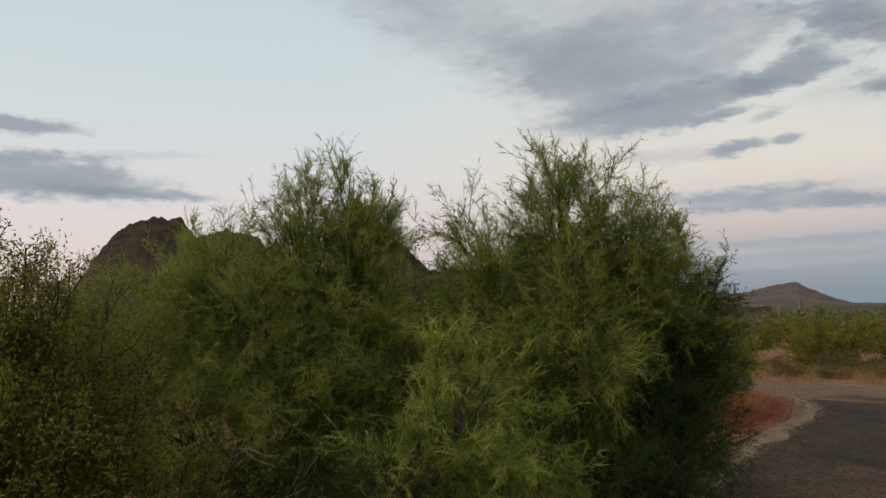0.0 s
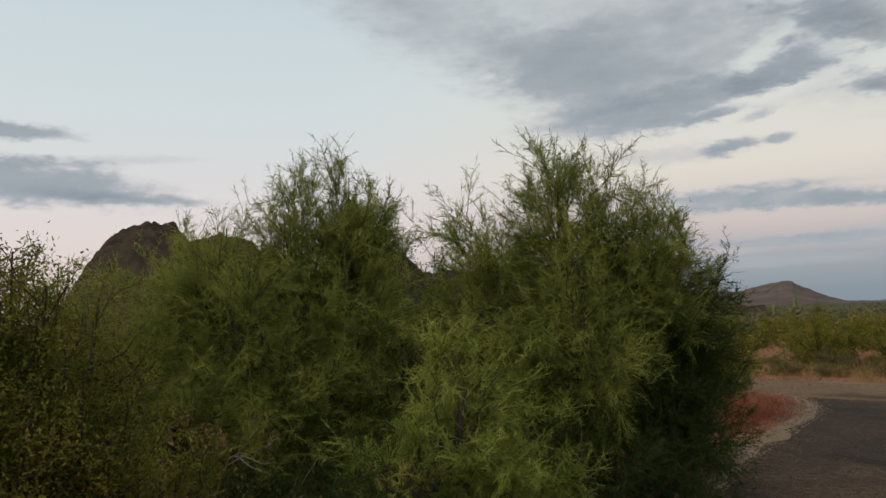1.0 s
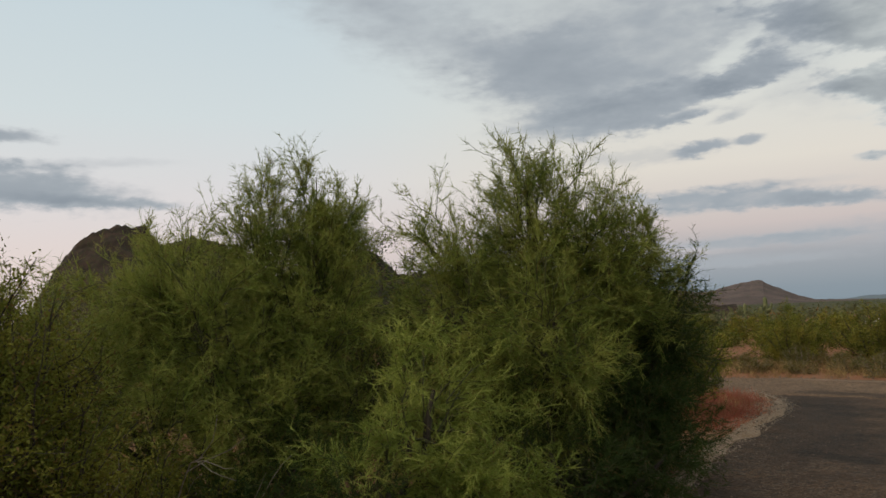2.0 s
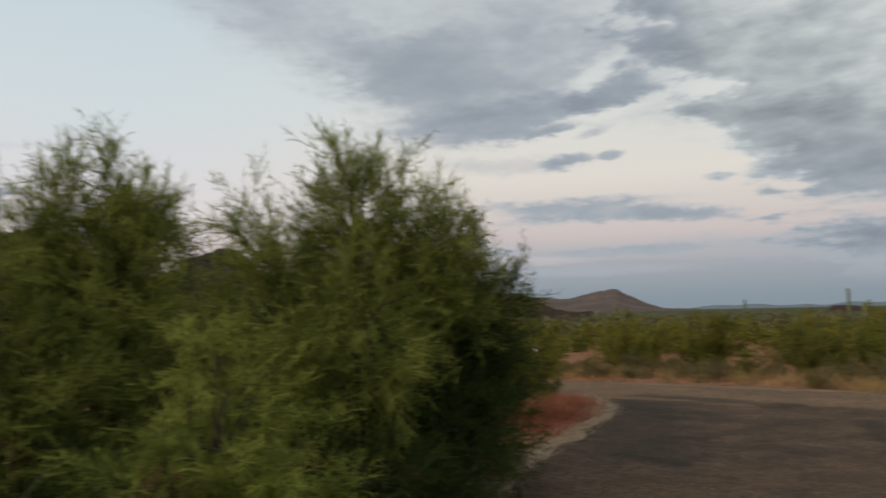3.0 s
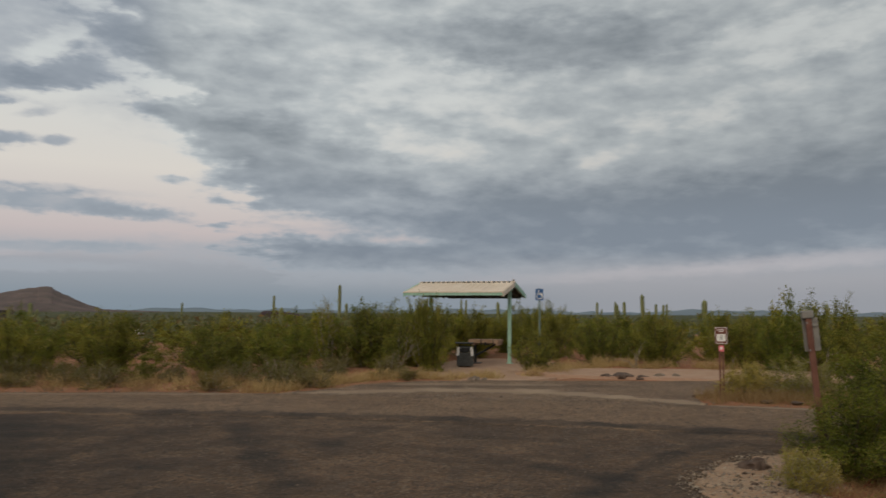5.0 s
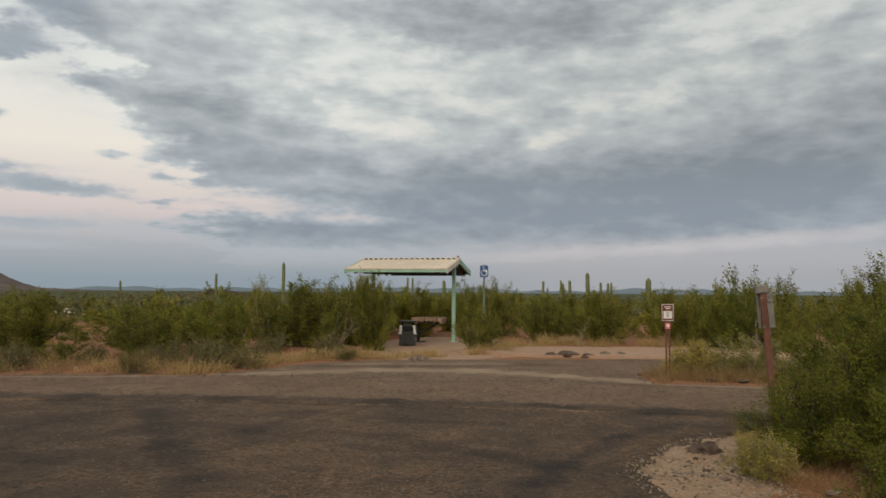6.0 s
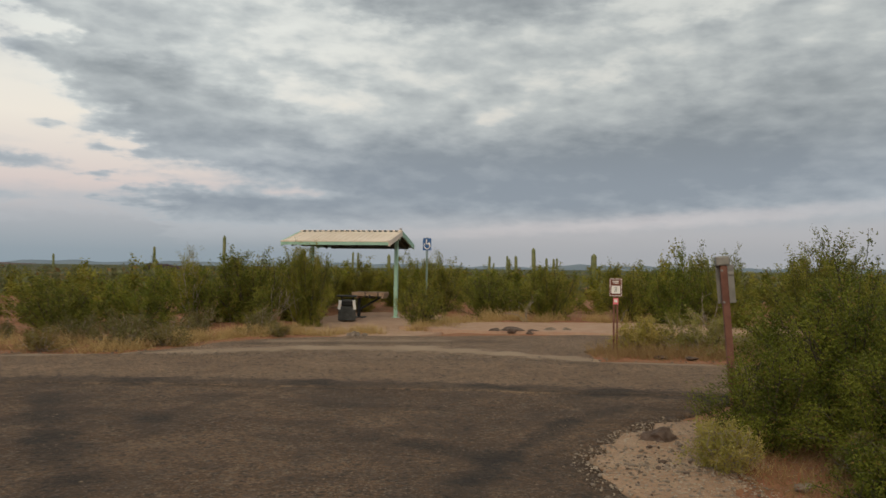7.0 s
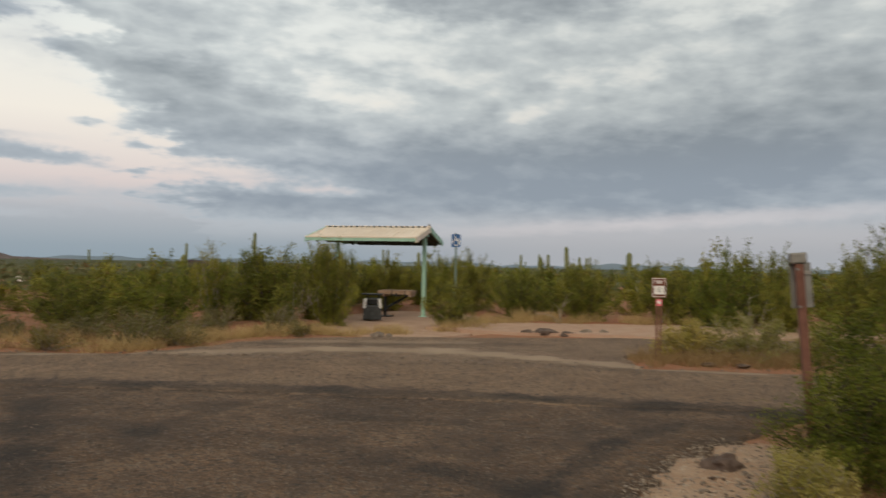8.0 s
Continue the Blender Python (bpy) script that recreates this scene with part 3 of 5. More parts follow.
PULL = [(-4.6, 13.0), (-3.6, 14.6), (-2.6, 16.2), (-1.0, 17.0), (1.2, 17.3), (4.6, 17.9), (9.0, 17.9), (13.0, 16.6), (10.0, 14.9), (6.4, 15.3), (3.5, 15.0), (3.1, 13.0), (2.0, 12.2), (-2.0, 12.4)]


def smooth_line(points, per=8):
    """A smooth line through a few points."""
    p = np.array(points, float)
    q = np.vstack([2 * p[0] - p[1], p, 2 * p[-1] - p[-2]])
    out = []
    for i in range(1, len(q) - 2):
        for t in np.linspace(0, 1, per, endpoint=False):
            a, b, c, d = q[i - 1], q[i], q[i + 1], q[i + 2]
            out.append(0.5 * (2 * b + (c - a) * t + (2 * a - 5 * b + 4 * c - d) * t * t + (3 * b - a - 3 * c + d) * t**3))
    out.append(p[-1])
    return np.array(out)


def sides_of(line, half):
    d = unit(np.gradient(line, axis=0))
    side = np.stack([-d[:, 1], d[:, 0]], -1)
    return line + side * half, line - side * half


def inside(px, py, poly):
    hit = np.zeros(px.shape, bool)
    x0, y0 = poly[:, 0], poly[:, 1]
    x1, y1 = np.roll(x0, -1), np.roll(y0, -1)
    for a, b, c, d in zip(x0, y0, x1, y1):
        if b != d:
            hit ^= ((b > py) != (d > py)) & (px < (c - a) * (py - b) / (d - b) + a)
    return hit


def away(px, py, line):
    """The distance from places to a line of points."""
    best = np.full(px.shape, 1e9)
    for a, b in zip(line[:-1], line[1:]):
        d = b - a
        t = np.clip(((px - a[0]) * d[0] + (py - a[1]) * d[1]) / max(d @ d, 1e-9), 0, 1)
        best = np.minimum(best, np.hypot(px - a[0] - t * d[0], py - a[1] - t * d[1]))
    return best


LOOP_LINE = smooth_line(LOOP)
DRIVE_POLY = np.vstack([smooth_line(DRIVE_LEFT), smooth_line(DRIVE_RIGHT)[::-1]])
PULL_POLY = smooth_line(PULL + PULL[:1])[:-1]


def off_road(px, py):
    """How far a place lies outside the asphalt (0 on it)."""
    px, py = np.asarray(px, float), np.asarray(py, float)
    d = np.maximum(away(px, py, LOOP_LINE) - 1.45, 0)
    for poly in (DRIVE_POLY, PULL_POLY):
        e = np.where(inside(px, py, poly), 0.0, away(px, py, np.vstack([poly, poly[:1]])))
        d = np.minimum(d, e)
    return d


def on_pad(px, py):
    """Inside the trodden dirt round the shelter and the lane beside it."""
    return (((px + 0.6) / 2.6) ** 2 + ((py - 22.0) / 5.0) ** 2 < 1) | (((px - 5.0) / 5.5) ** 2 + ((py - 19.4) / 2.0) ** 2 < 1)


def wave(px, py, scale, seed=0.0):
    """Smooth uneven ground, about -1 to 1."""
    return (np.sin(px * scale * 1.7 + seed) * np.cos(py * scale * 1.3 - seed * 2) + 0.6 * np.sin(px * scale * 3.9 - py * scale * 2.7 + seed * 3)
            + 0.4 * np.cos(px * scale * 6.1 + py * scale * 7.7 + seed)) / 2


def ground_height(px, py):
    px, py = np.asarray(px, float), np.asarray(py, float)
    d = off_road(px, py)
    rise = np.clip((d - 0.3) / 2.5, 0, 1)
    h = rise * (0.05 + 0.07 * wave(px, py, 0.45) + 0.03 * wave(px, py, 1.7, 2.0)) * np.where(on_pad(px, py), 0.25, 1.0) - np.where(((px + 0.6) / 2.6) ** 2 + ((py - 22.0) / 5.0) ** 2 < 1, 0.07, 0.0)
    far = np.clip((np.hypot(px, py) - 60) / 200, 0, 1)
    return np.where(d < 0.25, -0.03, h - 0.02) - far * 1.0 + far * wave(px, py, 0.008) * 0.8


def axis_steps():
    near = np.arange(-32, 32.01, 0.45)
    out, step, x = [], 0.4, 32.0
    while x < 4600:
        step *= 1.22
        x += step
        out.append(x)
    return np.concatenate([-np.array(out[::-1]), near, out])


def build_ground():
    xs, ys = axis_steps(), axis_steps() + 6
    px, py = np.meshgrid(xs, ys)
    verts = np.stack([px, py, ground_height(px, py)], -1).reshape(-1, 3)
    w = len(xs)
    n = (np.arange(len(ys) - 1)[:, None] * w + np.arange(w - 1)[None]).ravel()
    ob = place("ground", raw_mesh("ground", verts, np.stack([n, n + 1, n + w + 1, n + w], -1), True), M_SOIL)
    tagged(ob, "reddish desert soil reaching to the horizon", "ground", kind="structure")


def strip(name, left, right, z, mat, label, category, rag=0.06, cols=10, kind="structure", drop=0.05):
    """A sheet between two lines, with ragged edges that turn down into the soil."""
    n = len(left)
    s = np.linspace(0, 1, cols)
    grid = left[:, None] * (1 - s)[None, :, None] + right[:, None] * s[None, :, None]
    out = unit(right - left)
    edge = RNG.normal(size=(n, 2)) * rag * 1.8
    for _ in range(3):
        edge[1:-1] = (edge[:-2] + edge[1:-1] + edge[2:]) / 3
    for k, sign in ((0, 1), (cols - 1, -1)):
        grid[:, k] += out * edge[:, min(k, 1), None] * sign
    zz = np.full((n, cols), z) + 0.004 * wave(grid[..., 0], grid[..., 1], 0.8)
    verts = np.concatenate([grid, zz[..., None]], -1)
    low0, low1 = verts[:, :1].copy(), verts[:, -1:].copy()
    low0[..., :2] -= out[:, None] * 0.06
    low1[..., :2] += out[:, None] * 0.06
    low0[..., 2] -= drop
    low1[..., 2] -= drop
    verts = np.concatenate([low0, verts, low1], 1)
    w = cols + 2
    i = (np.arange(n - 1)[:, None] * w + np.arange(w - 1)[None]).ravel()
    return tagged(place(name, raw_mesh(name, verts.reshape(-1, 3), np.stack([i, i + 1, i + w + 1, i + w], -1), True), mat), label, category, kind=kind)


def fill(name, poly, z, mat, label, category, rag=0.05, drop=0.05):
    """A sheet inside a closed line."""
    bm = bmesh.new()
    pts = poly + RNG.normal(size=poly.shape) * rag
    mid = pts.mean(0)
    top = [bm.verts.new((x, y, z)) for x, y in pts]
    low = [bm.verts.new((*(p + unit(p - mid) * 0.06), z - drop)) for p in pts]
    bm.faces.new(top)
    for k in range(len(top)):
        bm.faces.new((top[k], top[k - 1], low[k - 1], low[k]))
    bmesh.ops.triangulate(bm, faces=[f for f in bm.faces if len(f.verts) > 4])
    return tagged(part(name, bm, mat), label, category, kind="structure")


build_ground()
a, b = smooth_line(DRIVE_LEFT, 20), smooth_line(DRIVE_RIGHT, 20)
strip("driveway", a, b, 0.008, M_DRIVE, "dark worn asphalt driveway with pale aggregate", "road", 0.05, 14)
a, b = sides_of(smooth_line(LOOP, 24), 1.45)
strip("loop_road", a, b, 0.016, M_ROAD, "lighter grey-brown asphalt loop road", "road", 0.05, 10)
fill("pull_out", PULL_POLY, 0.004, M_PULL, "worn asphalt pull-out in front of the shelter", "road")

# dirt pad under the shelter, and the pale gravel shoulders of the driveway
t = np.linspace(0, 2 * np.pi, 60, endpoint=False)
fill("dirt_pad", np.stack([-0.6 + 2.1 * np.cos(t), 21.6 + 4.3 * np.sin(t)], -1), -0.03, M_PAD, "trodden pink dirt pad under the shelter", "ground", 0.06, 0.12)
fill("dirt_lane", np.stack([5.2 + 5.2 * np.cos(t), 19.5 + 1.6 * np.sin(t)], -1), 0.045, M_PAD, "bare pink dirt beyond the pull-out", "ground", 0.08, 0.20)
edge = smooth_line(DRIVE_LEFT[3:10], 16)
a, b = edge + np.array([0.02, -0.02]), edge + unit(np.stack([-np.ones(len(edge)), 0.45 * np.ones(len(edge))], -1)) * np.linspace(0.42, 0.22, len(edge))[:, None]
strip("gravel_shoulder", b, a, 0.016, M_SHOULDER, "brown gravel shoulder along the driveway", "gravel", 0.08, 6)
edge = smooth_line(DRIVE_RIGHT[1:8], 16)
a, b = edge + np.array([0.08, 0.0]), edge + np.stack([np.linspace(0.6, 0.95, len(edge)), np.linspace(-0.1, -0.6, len(edge))], -1)
strip("gravel_shoulder", a, b, 0.016, M_SAND, "pale pebbly shoulder at the driveway corner", "gravel", 0.08, 6)


# ---------------------------------------------------------------- hills and distance
def hill(name, az0, az1, r0, r1, rows, cols, profile, rough, mat, label, seed):
    """A ridge seen from the road: profile gives the height angle of its crest by azimuth, in degrees."""
    az = np.radians(np.linspace(az0, az1, cols))
    r = np.linspace(r0, r1, rows)
    rr, aa = np.meshgrid(r, az, indexing="ij")
    s = (rr - r0) / (r1 - r0)
    form = np.clip(np.where(s < 0.5, s / 0.5, (1 - s) / 0.5), 0, 1) ** 0.85
    mid = (r0 + r1) / 2
    crest = mid * np.tan(np.radians(profile(np.degrees(aa)))) + 2.0
    px, py = -rr * np.sin(aa), rr * np.cos(aa)
    bump = np.array([noise.fractal(Vector((x * rough[1], y * rough[1], seed)), 0.75, 2.1, 6) for x, y in zip(px.ravel(), py.ravel())]).reshape(px.shape)
    crag = np.abs(np.array([noise.noise(Vector((x * rough[1] * 3, y * rough[1] * 3, seed + 5))) for x, y in zip(px.ravel(), py.ravel())])).reshape(px.shape)
    ledge = np.array([abs(noise.noise(Vector((x * rough[1] * 8, y * rough[1] * 8, seed + 9)))) for x, y in zip(px.ravel(), py.ravel())]).reshape(px.shape)
    z = crest * form + (bump * 0.8 + crag + ledge * 0.5) * rough[0] * np.clip(form * 1.4, 0, 1) * np.clip(crest / 6, 0, 1) - 2.2
    verts = np.stack([px, py, z], -1).reshape(-1, 3)
    i = (np.arange(rows - 1)[:, None] * cols + np.arange(cols - 1)[None]).ravel()
    ob = place(name, raw_mesh(name, verts, np.stack([i, i + 1, i + cols + 1, i + cols], -1), False), mat)
    return tagged(ob, label, "hill", kind="structure")


def bell(a, mid, wide, high):
    return high * np.exp(-(((a - mid) / wide) ** 2))


def near_profile(a):
    """Steep crag, a saddle and a long shoulder that runs down towards the plain."""
    crag = np.interp(a, (72.0, 75.3, 77.4, 78.3, 80.1, 81.7, 83.1, 84.1, 84.9, 85.6, 87.0), (5.2, 6.4, 5.8, 6.8, 7.1, 6.5, 5.7, 4.1, 2.6, 1.0, 0.0)) * (a > 66)
    crag = crag * np.clip((a - 66.0) / 7.0, 0, 1)
    slope = np.interp(a, (38.2, 39.9, 40.9, 42.1, 44.0, 45.5, 46.8, 50.0), (0.0, 0.55, 1.05, 1.40, 1.60, 2.0, 2.45, 3.3))
    return np.maximum(np.maximum(crag, slope / (1 + np.exp((a - 83.5) / 0.6))), bell(a, 63.5, 5.0, 4.9)) + 0.45


def far_profile(a):
    """A cone with a small dark cap of rock, steep towards the plain, and a lower shoulder behind it."""
    right = np.interp(a, (27.0, 29.0, 30.8, 31.9, 33.0, 33.9, 34.3), (0.0, 0.02, 0.10, 0.48, 1.0, 1.42, 1.52))
    left = np.interp(a, (34.3, 35.3, 36.4, 37.6, 38.4, 39.8, 41.1, 44.0, 62.0), (1.52, 1.52, 1.22, 0.92, 0.98, 1.16, 1.38, 1.5, 0.9))
    return np.where(a < 34.3, right, left) + 0.09 * np.clip((a - 33.85) * 12, 0, 1) * np.clip((34.75 - a) * 12, 0, 1)


hill("rocky_hill", 36, 97, 95, 235, 60, 330, near_profile, (1.5, 0.14), M_RIDGE, "dark rocky hill with green scrub", 3.0)
hill("far_hill", 27, 62, 1500, 2300, 36, 420, far_profile, (4.5, 0.010), M_FARHILL, "distant brown cone-shaped hill on the plain", 8.0)
hill("far_mountains", -60, 14, 3300, 4300, 8, 160, lambda a: 0.24 + 0.10 * np.sin(a * 0.35) + 0.05 * np.sin(a * 1.1 + 1) + 0.03 * np.sin(a * 2.7), (8.0, 0.002), M_FARBLUE, "mountain range on the horizon, tinted blue for haze", 14.0)
hill("far_mountains", 14, 30, 3300, 4300, 8, 60, lambda a: 0.22 + 0.08 * np.sin(a * 0.8) + 0.05 * np.sin(a * 2.1), (6.0, 0.002), M_FARBLUE, "mountain range on the horizon, tinted blue for haze", 19.0)
hill("butte", 16.6, 20.4, 290, 330, 14, 40, lambda a: np.minimum(0.35, np.clip((20.3 - a) * 1.5, 0, 1)) * np.clip((a - 16.6) / 1.8, 0, 1), (0.8, 0.12), M_BUTTE, "small dark flat-topped butte out on the plain", 23.0)


# ---------------------------------------------------------------- the shelter and what stands by it
def build_shelter(m):
    """Open gabled ramada on two posts under the ridge. Its ridge runs along x, the right end post at the origin."""
    root = thing("picnic_shelter", m, "picnic shelter with cream metal roof on sage green posts", "shelter")
    length, half, top, eave, over = 3.05, 1.45, 2.44, 2.10, 0.16
    x0, x1 = over - length, over
    slope = math.atan2(top - eave, half)
    run = math.hypot(half, top - eave)
    for x in (0.0, x0 + 0.35):
        post = part("post", boxed((0.10, 0.10, 2.34), (x, 0, 1.17), bevel=0.008), M_PAINT, root)
        part("base_plate", boxed((0.22, 0.22, 0.015), (x, 0, 0.012), bevel=0.003), M_PAINT, post)
    part("ridge_beam", boxed((length - 0.1, 0.07, 0.14), ((x0 + x1) / 2, 0, top - 0.16), bevel=0.006), M_PAINT, root)
    for sign in (-1, 1):
        turn = Matrix.Rotation(-sign * slope, 4, "X")
        mid = Vector(((x0 + x1) / 2, sign * half / 2, (top + eave) / 2))
        # ribbed sheets, each with its own raised ribs
        sheets = 5
        wide = length / sheets
        for k in range(sheets):
            bm = bmesh.new()
            cx = x0 + wide * (k + 0.5)
            box(bm, (wide - 0.004, run + 0.06, 0.012), (cx, mid.y, mid.z + 0.03), turn)
            for j in range(4):
                rib = Vector((cx + wide * (j / 4 - 0.375), mid.y, mid.z + 0.03)) + turn @ Vector((0, 0, 0.016))
                box(bm, (0.040, run + 0.06, 0.012), rib, turn)
            part("roof_sheet", bm, M_ROOF, root)
        part("soffit", boxed((length - 0.08, run - 0.06, 0.02), mid + turn @ Vector((0, 0, -0.012)), turn, 0.0), M_UNDER, root, "underside boards coloured dark for shade")
        fascia = part("fascia", boxed((length, 0.035, 0.10), ((x0 + x1) / 2, sign * (half + 0.01), eave - 0.02), bevel=0.004), M_PAINT, root)
        part("drip_edge", boxed((length + 0.02, 0.02, 0.035), ((x0 + x1) / 2, sign * (half + 0.036), eave + 0.03), bevel=0.003), M_ROOF, fascia)
        # added dark strip standing in for the shaded soffit behind the eave
        part("purlin", boxed((length - 0.6, 0.06, 0.10), ((x0 + x1) / 2 + 0.2, sign * (half - 0.22), eave - 0.055), bevel=0.004), M_UNDER, root)
        for x in (x0, x1):
            part("barge_board", boxed((0.035, run + 0.04, 0.15), Vector((x, mid.y, mid.z - 0.03)), turn, 0.004), M_ROOF if x == x1 and sign < 0 else M_PAINT, root, "sloping gable trim board")
        for x in np.linspace(x0 + 0.3, x1 - 0.2, 5):
            part("rafter", boxed((0.05, run - 0.05, 0.09), Vector((float(x), mid.y, mid.z)) + turn @ Vector((0, 0, -0.07)), turn, 0.003), M_UNDER, root)
    part("ridge_cap", boxed((length + 0.02, 0.16, 0.03), ((x0 + x1) / 2, 0, top + 0.045), bevel=0.008), M_ROOF, root)
    for k in range(18):
        part("ridge_vent", boxed((0.085, 0.03, 0.045), (x0 + 0.14 + k * (length - 0.28) / 17, -0.095, top + 0.032), bevel=0.0), M_UNDER, root)
    part("finial", boxed((0.06, 0.06, 0.08), (x1 - 0.04, 0, top + 0.08), bevel=0.006), M_DULLMETAL, root, "short grey block on the ridge end")
    return root


def build_bin(m):
    root = thing("trash_bin", m, "dark grey slatted bin with white uprights and black lid", "bin")
    part("body", boxed((0.44, 0.40, 0.36), (0, 0, 0.21), bevel=0.02), M_CHARCOAL, root)
    for k in range(6):
        part("slat", boxed((0.46, 0.02, 0.045), (0, -0.21, 0.07 + k * 0.058), bevel=0.004), M_CHARCOAL, root)
    for x in (-0.19, 0.19):
        part("upright", boxed((0.07, 0.05, 0.24), (x, -0.20, 0.44), Matrix.Rotation(-0.12 if x > 0 else 0.12, 4, "Y"), 0.008), M_WHITE, root, "white upright")
    part("crossbar", boxed((0.30, 0.03, 0.03), (0, -0.19, 0.545), bevel=0.005), M_CHARCOAL, root)
    part("hood", boxed((0.34, 0.34, 0.16), (0.02, 0.02, 0.49), bevel=0.03), M_BLACK, root)
    part("lid", boxed((0.52, 0.42, 0.035), (-0.02, 0.05, 0.66), bevel=0.008), M_BLACK, root, "flat black lid")
    for x in (-0.15, 0.15):
        part("bracket", rod(bmesh.new(), (x, 0.05, 0.55), (x, 0.05, 0.65), 0.02), M_BLACK, root)
    return root


def build_table(m):
    root = thing("picnic_table", m, "weathered brown picnic table with thick board top under shelter", "table")
    for k in range(5):
        part("top_board", boxed((0.92, 0.135, 0.11), (-0.05, -0.29 + k * 0.145, 0.675), bevel=0.018), M_TABLE, root)
    for x in (-0.36, 0.0, 0.36):
        part("crosspiece", boxed((0.05, 0.74, 0.10), (x, 0, 0.61), bevel=0.005), M_TABLE if x else M_BLACK, root)
    part("strap", boxed((0.03, 0.745, 0.15), (-0.12, 0, 0.655), bevel=0.003), M_BLACK, root, "dark band over the table edge")
    part("strap", boxed((0.03, 0.745, 0.15), (0.24, 0, 0.655), bevel=0.003), M_BLACK, root, "dark band over the table edge")
    part("pedestal", rod(bmesh.new(), (-0.38, 0, 0.0), (-0.38, 0, 0.58), 0.05, sides=12), M_BLACK, root)
    part("brace", rod(bmesh.new(), (-0.38, 0, 0.22), (0.22, 0, 0.57), 0.03, sides=8), M_BLACK, root)
    part("foot_plate", boxed((0.36, 0.36, 0.03), (-0.38, 0, 0.015), bevel=0.005), M_BLACK, root)
    return root


def build_parking_sign(m):
    root = thing("parking_sign", m, "blue and white accessible parking sign on metal post", "sign")
    part("post", boxed((0.055, 0.04, 2.2), (0, 0, 1.1), bevel=0.004), M_GREENPOST, root, "dull green metal post")
    panel = part("panel", boxed((0.245, 0.008, 0.30), (0, -0.028, 2.03), bevel=0.003), M_BLUE, root, "blue panel with white symbol")
    bm = bmesh.new()
    for k in range(16):
        a0 = k * math.pi * 2 / 20 + 2.5
        a1 = a0 + math.pi * 2 / 20
        p = [(r * math.cos(w) + 0.005, r * math.sin(w) + 2.0) for r, w in ((0.075, a0), (0.095, a0), (0.095, a1), (0.075, a1))]
        bm.faces.new([bm.verts.new((x, -0.0345, z)) for x, z in p])
    part("ring", bm, M_WHITE, panel)
    part("bar", boxed((0.025, 0.004, 0.12), (-0.02, -0.035, 2.09), bevel=0.0), M_WHITE, panel)
    part("bar", boxed((0.09, 0.004, 0.022), (0.02, -0.035, 2.04), bevel=0.0), M_WHITE, panel)
    part("bar", boxed((0.022, 0.004, 0.09), (0.075, -0.035, 1.99), Matrix.Rotation(-0.3, 4, "Y"), 0.0), M_WHITE, panel)
    for z in (1.92, 2.2):
        bm = bmesh.new()
        rod(bm, (0, -0.04, z), (0, -0.03, z), 0.008, sides=8)
        part("bolt", bm, M_DULLMETAL, root)
    return root


def build_site_sign(m):
    root = thing("notice_sign", m, "brown notice sign with white card and pink tag", "sign")
    for x in (-0.032, 0.032):
        part("post", boxed((0.034, 0.04, 1.02), (x, 0, 0.49), bevel=0.003), M_BROWNPOST, root)
    panel = part("panel", boxed((0.245, 0.025, 0.32), (0, -0.02, 1.14), bevel=0.006), M_BROWNSIGN, root, "brown panel with pale edge lines")
    for size, at in (((0.22, 0.004, 0.008), (0, -0.035, 1.285)), ((0.22, 0.004, 0.008), (0, -0.035, 0.995)), ((0.008, 0.004, 0.29), (-0.107, -0.035, 1.14)), ((0.008, 0.004, 0.29), (0.107, -0.035, 1.14))):
        part("edge_line", boxed(size, at, bevel=0.0), M_WHITE, panel)
    card = part("card", boxed((0.165, 0.006, 0.135), (0, -0.037, 1.10), bevel=0.001), M_WHITE, panel, "white paper card")
    for z in (1.075, 1.105, 1.135):
        part("bar", boxed((0.055, 0.003, 0.010), (0.0, -0.0415, z), bevel=0.0), M_CHARCOAL, card, "faint grey bar of writing")
    for z, w in ((1.245, 0.13), (1.215, 0.09)):
        part("bar", boxed((w, 0.003, 0.014), (0, -0.0345, z), bevel=0.0), M_WHITE, panel, "pale bar of writing")
    part("tag", boxed((0.095, 0.008, 0.11), (0, -0.031, 0.90), bevel=0.002), M_PINK, root, "pink paper tag")
    part("tag_mark", boxed((0.055, 0.004, 0.05), (0, -0.037, 0.905), bevel=0.0), M_WHITE, root, "pale patch on the tag")
    return root


def build_brown_post(m):
    root = thing("marker_post", m, "leaning brown wooden post with weathered sign seen from behind", "post")
    part("post", boxed((0.058, 0.060, 1.56), (0, 0, 0.59), bevel=0.009), M_BROWNPOST, root, "brown wooden post")
    part("cap", boxed((0.115, 0.09, 0.08), (-0.005, 0, 1.41), bevel=0.012), M_DULLMETAL, root, "grey metal cap")
    panel = part("panel", boxed((0.15, 0.012, 0.33), (0.018, 0.056, 1.21), Matrix.Rotation(0.12, 4, "Z"), 0.003), M_DULLMETAL, root, "bare metal back of a sign")
    part("bracket", boxed((0.12, 0.03, 0.025), (0.03, 0.048, 1.30), bevel=0.003), M_DULLMETAL, panel)
    for z in (1.06, 1.33):
        bm = bmesh.new()
        rod(bm, (-0.02, -0.055, z), (-0.02, -0.044, z), 0.010, sides=8)
        part("bolt", bm, M_DULLMETAL, root)
    return root


